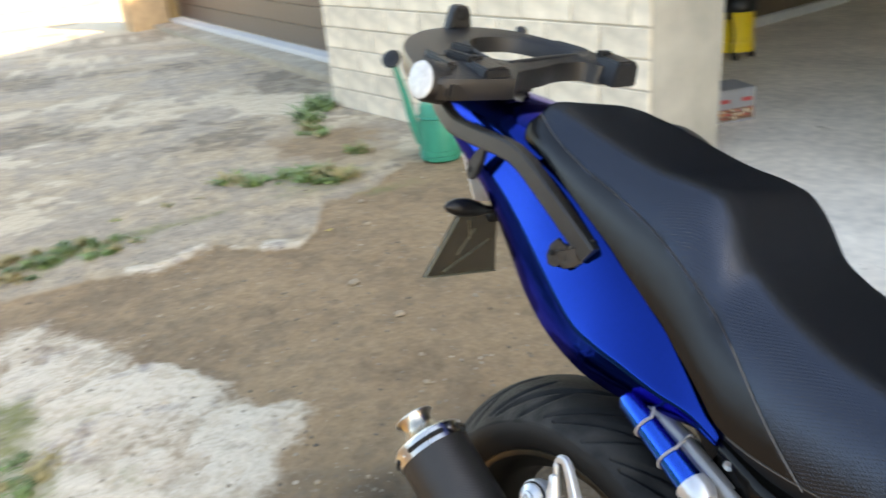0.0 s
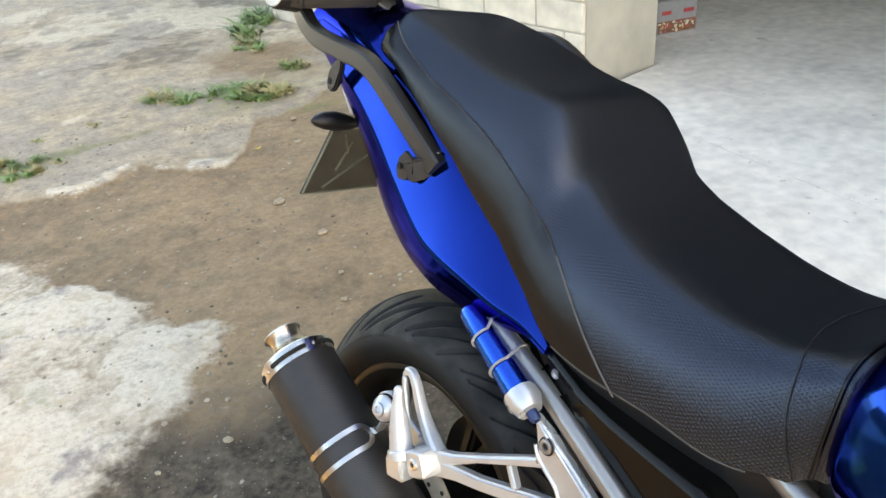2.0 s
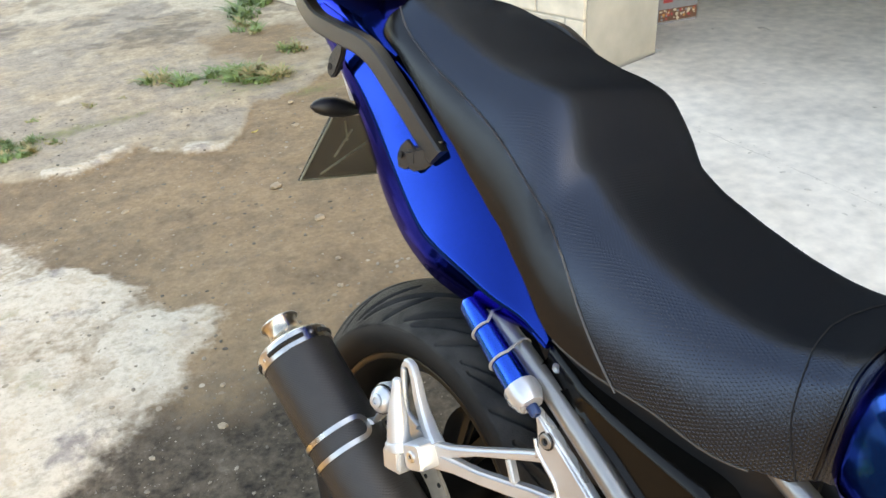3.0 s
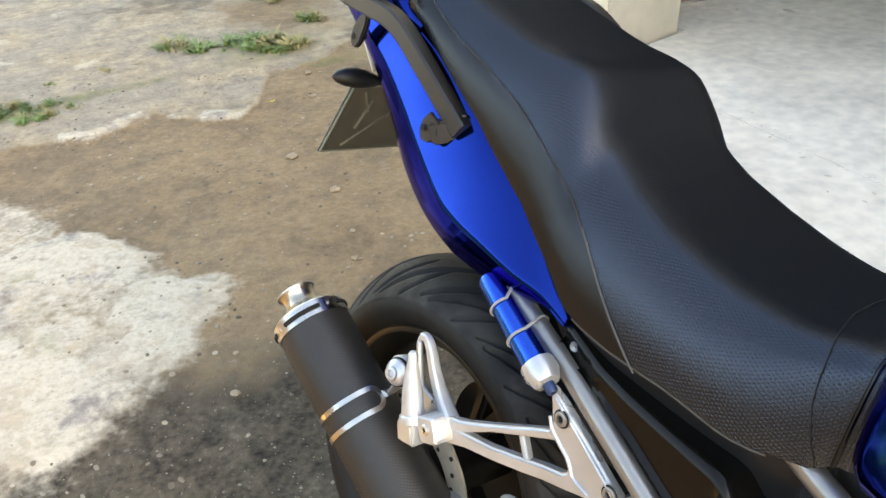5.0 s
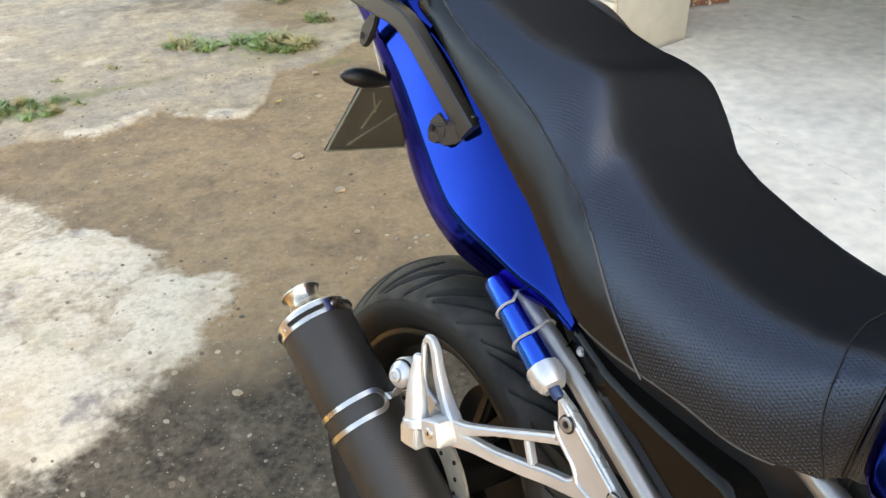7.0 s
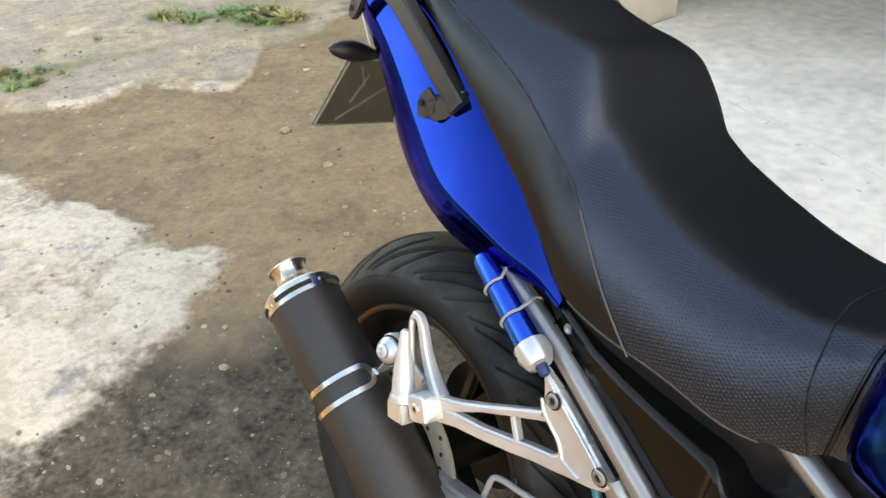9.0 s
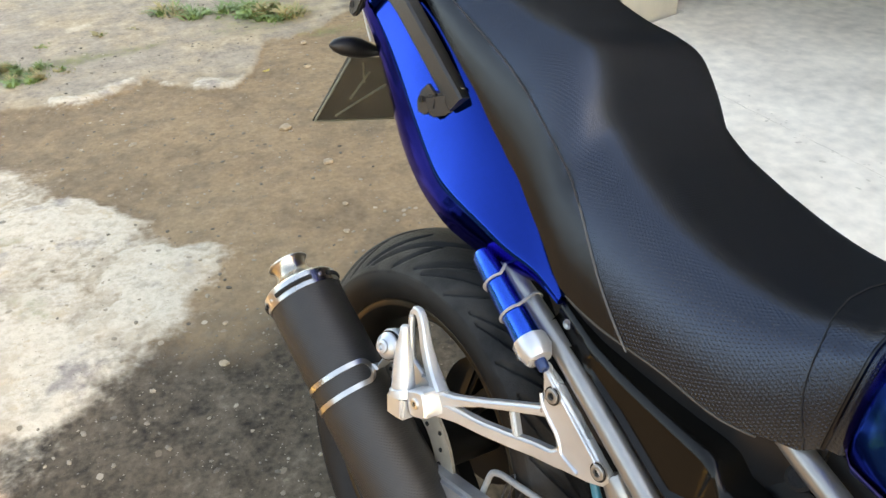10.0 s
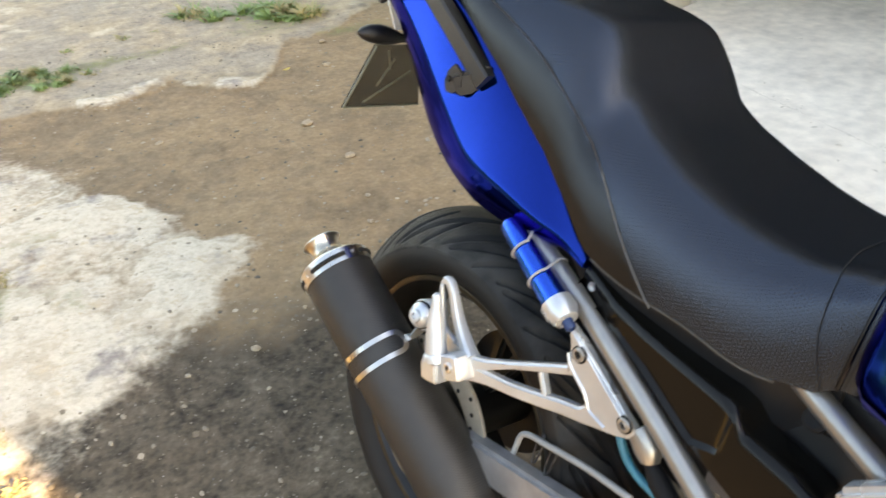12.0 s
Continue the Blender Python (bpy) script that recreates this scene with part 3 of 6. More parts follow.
def build_garage():
    w = in_face("wall_front", cuboid(0, WALL_END - 0.252, -0.24, -0.018, -0.05, EAVE), MORTAR)
    tagged(w, "cream block wall with pale mortar joints beside the garage opening", "wall", kind="structure")
    bed = in_face("mortar_bed", cuboid(0.0, WALL_END - 0.002, -0.0175, -0.005, -0.05, EAVE), MORTAR, w)
    p = in_face("pier", cuboid(WALL_END - 0.25, WALL_END, -PIER, -0.018, -0.05, EAVE, 0.006), CONCRETE)
    tagged(p, "smooth grey concrete pier at the garage opening", "pier", kind="structure")
    p2 = in_face("pier", cuboid(OPEN_END, OPEN_END + 0.5, -PIER, 0.0, -0.05, EAVE, 0.008), CONCRETE)
    tagged(p2, "smooth grey concrete pier at the garage opening", "pier", kind="structure")
    lintel = in_face("lintel", cuboid(WALL_END + 0.002, OPEN_END - 0.002, -0.24, 0.0, 2.42, EAVE), CONCRETE)
    tagged(lintel, "plain concrete beam over the garage opening", "beam", kind="structure")
    for name, c in (("wall_side_near", (OPEN_END + 0.502, OPEN_END + 0.7, -DEPTH, 0.0)), ("wall_side_far", (0.62, 0.86, -DEPTH, -0.245)), ("wall_back", (0.62, OPEN_END + 0.7, -DEPTH - 0.25, -DEPTH - 0.003))):
        ww = in_face(name, cuboid(*c, -0.05, EAVE), PLASTER)
        tagged(ww, "plain grey plastered garage wall", "wall", kind="structure")
    ce = in_face("ceiling", cuboid(0.0, OPEN_END + 0.7, -DEPTH - 0.25, 0.0, EAVE + 0.003, EAVE + 0.22), CONCRETE)
    tagged(ce, "plain concrete slab over the garage", "ceiling", kind="structure")


build_garage()

# concrete floor that runs out in front of the opening
FLOOR_POLY = ((0.87, -DEPTH), (OPEN_END + 0.49, -DEPTH), (OPEN_END + 0.49, 1.12), (3.05, 1.08), (2.83, 0.02), (2.83, -0.6), (0.87, -0.6))
fl = in_face("floor", slab([(a, o, -0.06) for a, o in FLOOR_POLY], 0.072, (0, 0, 1)), FLOOR)
tagged(fl, "pale grey trowelled concrete floor, dusty and worn", "floor", kind="structure")
# open joint between the apron and the garage slab, and a few crumbs of dirt on it
rnd = random.Random(21)
seam = [(1.517 + 0.105 * t - 0.01 * t * t + 0.006 * rnd.random(), 2.03 - 1.2 * t, 0.0122) for t in np.linspace(0, 3.0, 90)]
part("floor_joint", sweep(seam, [0.0005 + 0.0022 * rnd.random() ** 2 for _ in seam], 6, 0.3), JOINT_DIRT, fl, "dirty joint across the concrete floor")
grit = bmesh.new()
for _ in range(130):
    sx, sy, sz = seam[rnd.randrange(len(seam))]
    r = 0.0012 + 0.004 * rnd.random() ** 3
    spot = Matrix.Translation((sx + rnd.gauss(0, 0.035), sy + 0.02 * rnd.random(), 0.0125)) @ Euler((0, 0, rnd.random() * 6)).to_matrix().to_4x4() @ Matrix.Diagonal((1 + 1.4 * rnd.random(), 1, 0.3, 1))
    bmesh.ops.create_icosphere(grit, subdivisions=1, radius=r, matrix=spot)
tagged(part("joint_grit", grit, JOINT_DIRT), "loose grit and dirt along the joint of the concrete floor", "grit", kind="stuff")
for x, y, r in ((2.76, 2.20, 0.028), (1.53, 0.70, 0.010), (1.58, 1.02, 0.008), (2.55, 2.35, 0.012), (2.15, 1.55, 0.007), (1.50, 0.52, 0.007), (1.56, 0.84, 0.009), (2.30, 1.10, 0.008), (1.45, 0.62, 0.006)):
    bm = bmesh.new()
    bmesh.ops.create_icosphere(bm, subdivisions=2, radius=r)
    for v in bm.verts:
        k = 1 + 0.5 * noise.noise(v.co / r * 1.2 + Vector((x * 9, y * 7, 0)))
        v.co = Vector((v.co.x * k * 1.3, v.co.y * k * 0.6, v.co.z * k * 0.16))
    crumb = part("dirt_crumb", bm, JOINT_DIRT)
    crumb.location = (x, y, 0.0135)
    crumb.rotation_euler = (0, 0, x * 20)
    tagged(crumb, "small dark crumb of dirt on the concrete floor", "dirt", group="dirt crumbs on the floor")


# ---- brown gate beyond the block wall ----
DOOR_FRAME = pose(1.05, 6.7, 0, 0, 0, 10.7)     # y runs along the gate, x away from the yard


def in_door(name, bm, material, parent=None, label=""):
    return part(name, moved(bm, DOOR_FRAME), material, parent, label, smooth=False)


def build_far_side():
    slab_ob = in_door("gate_step", box((0.42, 6.6, 0.10), (-0.21, 2.0, 0.01), 0.012), DIRTY_STEP)
    tagged(slab_ob, "low dirty brown-grey concrete step along the brown gate", "step", kind="structure")
    sill = in_door("gate_sill", slab([(-0.16, -1.2, 0.062), (-0.16, 5.2, 0.062), (-0.004, 5.2, 0.062), (-0.004, -1.2, 0.062)], 0.05, (0, 0, 1), 0.008), SILL)
    tagged(sill, "pale painted sill under the brown gate", "sill", kind="structure")
    gate = thing("gate_1", "dark brown boarded gate standing above a pale sill", "gate", kind="structure")
    z = 0.115
    while z < 1.0:
        in_door("board", box((0.04, 6.4, 0.196), (0.03, 2.0, z + 0.098), 0.006), DOOR, gate)
        z += 0.2


build_far_side()


def build_shade_house():
    """Unseen house added behind the camera so that its shadow lies over the yard."""
    m = Matrix.Translation((3.78, -7.41, 0)) @ Matrix(((0.63, 0.77, 0, 0), (0.77, -0.63, 0, 0), (0, 0, 1, 0), (0, 0, 0, 1)))
    w = part("wall_shade_house", moved(box((13, 7, 8.9), (6.5, 3.5, 4.4)), m), HOUSE_WALL, smooth=False)
    tagged(w, "plain plastered wall of an unseen house added to shade the yard", "wall", kind="structure")
    r = part("roof_shade_house", moved(box((13.0, 7.0, 0.2), (6.5, 3.5, 8.95)), m), ROOF, smooth=False)
    tagged(r, "flat dark roof of the unseen house added to shade the yard", "roof", kind="structure")


build_shade_house()

# unseen dark wall away from the garage, added to block low sky in reflections
sky_screen = part("wall_sky_screen", box((0.2, 30.0, 1.9), (-6.6, -3.0, 0.9)), SCREEN_DARK, smooth=False)
tagged(sky_screen, "unseen plain dark wall added to keep bright low sky out of reflections", "wall", kind="structure")


# ---- motorcycle: x to its left, y to its rear, z up from the rear tyre's foot ----
BIKE = thing("motorcycle", "blue and black motorcycle with top-case rack leaning on its side stand", "motorcycle", pose(-0.218, -0.151, 0.0, 0, 14, 14.5))


def bike(name, bm, material, parent=None, label="", smooth=True, angle=40):
    return part(name, bm, material, parent or BIKE, label, smooth, angle)


def table(y, ys, vals):
    """Smooth value at y from a short table with rising ys."""
    i = min(max(int(np.searchsorted(ys, y)) - 1, 0), len(ys) - 2)
    t = (y - ys[i]) / (ys[i + 1] - ys[i])
    v = [vals[max(i - 1, 0)], vals[i], vals[i + 1], vals[min(i + 2, len(vals) - 1)]]
    m1, m2 = (v[2] - v[0]) / 2, (v[3] - v[1]) / 2
    t2, t3 = t * t, t * t * t
    return (2 * t3 - 3 * t2 + 1) * v[1] + (t3 - 2 * t2 + t) * m1 + (-2 * t3 + 3 * t2) * v[2] + (t3 - t2) * m2


# seat: height of the middle, half width at the shoulder, right foot and its height, from front to rear
CX = 0.04                                # the seat's middle
SY = (-0.535, -0.515, -0.45, -0.38, -0.30, -0.24, -0.20, -0.17, -0.14, -0.10, -0.04, 0.04, 0.12, 0.17, 0.205)
S_TOP = (0.836, 0.826, 0.813, 0.818, 0.838, 0.862, 0.888, 0.929, 0.957, 0.967, 0.975, 0.995, 1.016, 1.024, 1.014)
S_SHO = (0.132, 0.134, 0.138, 0.143, 0.142, 0.132, 0.125, 0.122, 0.122, 0.128, 0.132, 0.131, 0.121, 0.102, 0.071)
S_FOOT = (0.100, 0.106, 0.120, 0.130, 0.134, 0.132, 0.128, 0.126, 0.124, 0.122, 0.120, 0.117, 0.108, 0.090, 0.060)
S_LOW = (0.718, 0.704, 0.695, 0.7065, 0.7105, 0.7215, 0.753, 0.777, 0.802, 0.827, 0.868, 0.914, 0.955, 0.965, 0.975)
SEAM_Y = (-0.345, -0.336, -0.312, -0.281, -0.247, -0.216, -0.190, -0.163, -0.13, -0.071, -0.01, 0.043, 0.103, 0.19)
SEAM_Z = (0.700, 0.709, 0.732, 0.757, 0.789, 0.814, 0.840, 0.862, 0.883, 0.910, 0.936, 0.956, 0.979, 0.998)
SEAM = np.polyfit(SEAM_Y, SEAM_Z, 6)


def seam_z(y):
    """Height of the smooth seam between the cover's top and its side."""
    return float(np.polyval(SEAM, y))


def seat_half(y, n=26):
    """Section of the seat from its middle to its foot: distance from the middle and height."""
    top, sho, foot, low = (table(y, SY, q) for q in (S_TOP, S_SHO, S_FOOT, S_LOW))
    foot += CX
    drop, top = 0.019, top - 0.004
    half = []
    for i in range(n + 1):
        t = i / n
        if t < 0.55:
            a = t / 0.55
            half.append((sho * a, top - drop * a ** 8))
        else:
            a = (t - 0.55) / 0.45
            half.append((sho + (foot - sho) * (1 - (1 - a) ** 2.0), top - drop + (low - top + drop) * a ** 1.25))
    return half


def seat_side(y, z):
    """Distance from the middle of the seat's side at height z."""
    h = seat_half(y)
    for (x0, z0), (x1, z1) in zip(h, h[1:]):
        if z1 <= z <= z0 and z0 > z1:
            return x0 + (x1 - x0) * (z0 - z) / (z0 - z1)
    return h[-1][0]


def build_seat():
    ys = [*np.linspace(-0.535, 0.205, 110)]
    rings, grips = [], []
    for y in ys:
        h = seat_half(y)
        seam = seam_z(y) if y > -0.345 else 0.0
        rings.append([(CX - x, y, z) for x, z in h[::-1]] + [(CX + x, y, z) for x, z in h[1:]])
        # grip raises the dots and also carries the blue-tinted sheen
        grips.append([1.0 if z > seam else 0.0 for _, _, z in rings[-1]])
    for s, dy, dz in ((0.85, 0.010, 0.004), (0.5, 0.018, 0.012)):
        rings.append([(CX + (x - CX) * s, 0.205 + dy, z - dz) for x, _, z in rings[109]])
        grips.append([0.0] * len(rings[0]))
    for s, dy, dz in ((0.985, 0.008, 0.006), (0.94, 0.014, 0.02)):
        rings.insert(0, [(CX + (x - CX) * s, -0.535 - dy, z - dz if z > 0.75 else z) for x, _, z in rings[0]])
        grips.insert(0, [1.0] * len(rings[0]))
    k = len(rings[0])
    bm = loft(rings)
    uv = bm.loops.layers.uv.new("uv")
    grip = bm.verts.layers.float.new("grip")
    bm.verts.ensure_lookup_table()
    along = [0.0]
    for a, b in zip(rings, rings[1:]):
        along.append(along[-1] + (Vector(a[k // 2]) - Vector(b[k // 2])).length)
    place = {}
    for i, r in enumerate(rings):
        arc, mid = [0.0], 0.0
        for a, b in zip(r, r[1:]):
            arc.append(arc[-1] + (Vector(a) - Vector(b)).length)
        for j in range(k):
            v = bm.verts[i * k + j]
            v[grip] = grips[i][j]
            place[v] = (arc[j] - arc[k // 2], along[i])
    for f in bm.faces:
        for lp in f.loops:
            lp[uv].uv = place[lp.vert]
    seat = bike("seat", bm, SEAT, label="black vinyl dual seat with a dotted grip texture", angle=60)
    for s in (-1, 1):
        pts = []
        for y in np.linspace(-0.343, 0.19, 60):
            z = seam_z(y)
            pts.append((CX + s * (seat_side(y, z) + 0.0006), y, z))
        bike("piping", sweep(pts[13:], 0.0011, 8), PIPING, seat, "thin dark piping along the seam")
        bike("piping_end", sweep(pts[:14], 0.0012, 8), PIPING_PALE, seat, "thin pale piping end")
        low = [(CX + s * (table(y, SY, S_FOOT) + CX - 0.004), y, table(y, SY, S_LOW) - 0.004) for y in np.linspace(-0.48, -0.25, 16)]
        bike("seat_base_trim", sweep(low, 0.0014, 8), PIPING_PALE, seat, "thin pale edge trim")
    # stitched line across the front of the cover, and the double welt along its nose
    pts = []
    for i, (x, z) in enumerate(seat_half(-0.49)):
        if z > 0.785:
            y = float(np.interp(x, (0, 0.05, 0.11, 0.14), (-0.466, -0.470, -0.484, -0.494)))
        else:
            y = float(np.interp(z, (0.70, 0.71, 0.73, 0.755, 0.785), (-0.519, -0.516, -0.507, -0.499, -0.494)))
        x, z = seat_half(y)[i]
        pts.append((x + 0.0003, y, z + 0.0003))
    bike("stitching", sweep([(CX - x, y, z) for x, y, z in pts[::-1]] + [(CX + x, y, z) for x, y, z in pts[1:]], 0.0007, 6), GROOVE, seat)
    for y, r in ((-0.531, 0.0022),):
        half = [(x + 0.0006, z + 0.0004) for x, z in seat_half(y)]
        bike("nose_welt", sweep([(CX - x, y, z) for x, z in half[::-1]] + [(CX + x, y, z) for x, z in half[1:]], r, 8), SEAT, seat)
    # black tray under the seat
    rings = []
    for y in np.linspace(-0.53, 0.33, 24):
        yy = min(y, 0.17)
        w, z = table(yy, SY, S_FOOT) + CX - 0.018, table(yy, SY, S_LOW) + 0.004
        rings.append([(CX - w, y, z), (CX + w, y, z), (CX + w * 0.85, y, z - 0.085), (CX - w * 0.85, y, z - 0.085)])
    bike("under_tray", loft(rings), BLACK_PLASTIC, seat, smooth=False)


def curve(y, ys, vals):
    """Smooth value at y through a table with rising, uneven ys."""
    i = min(max(int(np.searchsorted(ys, y)) - 1, 0), len(ys) - 2)
    h = ys[i + 1] - ys[i]
    t = (y - ys[i]) / h

    def slope(k):
        a, b = max(k - 1, 0), min(k + 1, len(ys) - 1)
        return (vals[b] - vals[a]) / (ys[b] - ys[a])

    t2, t3 = t * t, t * t * t
    return (2 * t3 - 3 * t2 + 1) * vals[i] + (t3 - 2 * t2 + t) * h * slope(i) + (-2 * t3 + 3 * t2) * vals[i + 1] + (t3 - t2) * h * slope(i + 1)


def build_tail():
    """Painted tail panel on each side, swept from the pointed front to the tail's end."""
    ty = (-0.235, -0.20, -0.16, -0.11, -0.06, -0.02, 0.045, 0.11, 0.176, 0.241, 0.36)
    up_z = (0.704, 0.742, 0.780, 0.816, 0.844, 0.871, 0.908, 0.936, 0.955, 0.969, 0.985)
    up_x = (0.116, 0.111, 0.108, 0.104, 0.103, 0.102, 0.101, 0.101, 0.096, 0.089, 0.070)
    cr_z = (0.697, 0.717, 0.726, 0.738, 0.747, 0.757, 0.799, 0.844, 0.885, 0.916, 0.957)
    cr_x = (0.119, 0.131, 0.141, 0.145, 0.145, 0.142, 0.134, 0.124, 0.114, 0.105, 0.080)
    lo_z = (0.692, 0.697, 0.689, 0.685, 0.686, 0.692, 0.714, 0.754, 0.811, 0.861, 0.925)
    lo_x = (0.114, 0.112, 0.112, 0.112, 0.113, 0.114, 0.110, 0.103, 0.092, 0.081, 0.060)
    for side in (-1, 1):
        rings = []
        for y in np.linspace(ty[0], ty[-1], 64):
            ux, uz, cx, cz, lx, lz = (curve(y, ty, q) for q in (up_x, up_z, cr_x, cr_z, lo_x, lo_z))
            top, down = Vector((cx - ux, cz - uz)), Vector((lx - cx, lz - cz))
            cut = min(0.007, 0.3 * top.length, 0.3 * down.length)
            p0, p1, p2 = Vector((cx, cz)) - top.normalized() * cut, Vector((cx, cz)), Vector((cx, cz)) + down.normalized() * cut
            outer = []
            roll = min(1.0, 4 * top.length)
            edge, bend = Vector((ux - 0.005 * roll, uz)), Vector((ux + 0.017 * roll, uz - 0.003 * roll))
            for i in range(16):          # face rolling over towards the seat
                a = (i / 16) ** 1.3
                q = edge * (1 - a) ** 2 + bend * 2 * a * (1 - a) + p0 * a * a
                outer.append((q.x, q.y))
            for i in range(6):           # rounded crease
                a = i / 5
                q = p0 * (1 - a) ** 2 + p1 * 2 * a * (1 - a) + p2 * a * a
                outer.append((q.x, q.y))
            for i in range(1, 8):
                a = i / 7
                q = p2.lerp(Vector((lx, lz)), a)
                outer.append((q.x + 0.004 * math.sin(math.pi * a), q.y))
            inner = [(x - 0.02 if x > 0.05 else x, z) for x, z in outer[::-1]]
            inner = [(max(x, 0.03), z + 0.004 * (1 - 2 * j / (len(inner) - 1))) for j, (x, z) in enumerate(inner)]
            rings.append([(-x if side < 0 else 2 * CX + x, y, z) for x, z in outer + inner])
        bike("tail_panel", loft(rings), BLUE, label="glossy metallic blue tail panel", angle=50)
    # middle cover behind the seat, one smooth shell from panel to panel
    rings = []
    for y in np.linspace(0.12, 0.385, 22):
        yy = min(y, 0.36)
        w, z = curve(yy, ty, up_x) + CX + 0.003, curve(yy, ty, up_z) - 0.10 * max(0.0, y - 0.355)
        half = [(1.0, -0.022), (1.0, -0.004), (0.985, 0.004), (0.94, 0.010), (0.84, 0.017), (0.68, 0.024), (0.45, 0.030), (0.22, 0.033)]
        rings.append([(CX - a * w, y, z + b) for a, b in half] + [(CX, y, z + 0.034)] + [(CX + a * w, y, z + b) for a, b in half[::-1]] + [(CX, y, z - 0.03)])
    bike("tail_cover", loft(rings), BLUE, label="glossy metallic blue tail cover")
    bm = box((0.17, 0.03, 0.05), (CX, 0.378, 0.955), 0.01)
    bike("tail_lamp", bm, BLACK_PLASTIC)
    bike("plate_bracket", slab([(-0.039, 0.372, 0.915), (0.10, 0.372, 0.912), (0.10, 0.372, 0.818), (0.004, 0.372, 0.822)], 0.004, (0, 1, 0), 0.001), WHITE, label="white plate bracket behind the tail")


def build_rails():
    for side in (-1, 1):
        def sx(x):
            return -x if side < 0 else 2 * CX + x + 0.014
        up, up2 = (0.0, 0.0) if side < 0 else (0.050, 0.036)
        pts = smooth_path([(sx(0.116), -0.012, 0.846 + up), (sx(0.120), 0.022, 0.871 + up), (sx(0.124), 0.07, 0.905 + up), (sx(0.127), 0.14, 0.946 + up2), (sx(0.127), 0.22, 0.956 + up2 * 0.6), (sx(0.125), 0.29, 0.966), (sx(0.118), 0.345, 0.998), (sx(0.10), 0.36, 1.02)][:8 if side < 0 else 6], 6)
        rail = bike("grab_rail", sweep(pts, 0.0110, 24, 1.2, square=2.0), RAIL_PAINT, label="dark grey painted grab rail", angle=30)
        bike("rail_foot", box((0.044, 0.034, 0.012), (sx(0.092), -0.004, 0.838 + up), 0.003, Euler((radians(30), 0, 0)).to_matrix().to_4x4()), BLACK_PLASTIC, rail)
        bike("rail_screw", moved(lathe(((0.0, 0.0055), (0.002, 0.005), (0.003, 0.002)), 12, "z"), Matrix.Translation((sx(0.114), -0.006, 0.864 + up))), RAIL_PAINT, rail)
        x0 = sx(0.133)
        poly = [(0.0300, 0.8590), (0.0420, 0.8470), (0.0460, 0.8315), (0.0410, 0.8200), (0.0268, 0.8200), (0.0110, 0.8330), (0.0130, 0.8510)]
        tab = bike("luggage_tab", slab([(x0, y, z + up) for y, z in poly], 0.005, (side, 0, 0), 0.0007), BLACK_PLASTIC, rail)
        bike("tab_base", beam((sx(0.134), 0.0262, 0.8330 + up), (sx(0.104), -0.004, 0.850 + up), 0.024, 0.028, (0, 0, 1), 0.003), BLACK_PLASTIC, rail)
        bike("tab_hole", moved(lathe(((-0.0080, 0.0042), (0.0080, 0.0042)), 14, "x"), Matrix.Translation((x0, 0.0365, 0.8375 + up))), GROOVE, tab)
        x0 = sx(0.116)
        poly = [(0.222, 0.945), (0.234, 0.935), (0.246, 0.920), (0.250, 0.902), (0.246, 0.892), (0.236, 0.890), (0.226, 0.898), (0.214, 0.925), (0.212, 0.945)]
        tab = bike("luggage_hook", slab([(x0, y, z) for y, z in poly], 0.009, (side, 0, 0), 0.0025), BLACK_PLASTIC, rail)
        bike("tab_hole", moved(lathe(((-0.0098, 0.0048), (0.0098, 0.0048)), 14, "x"), Matrix.Translation((x0, 0.240, 0.906))), GROOVE, tab)


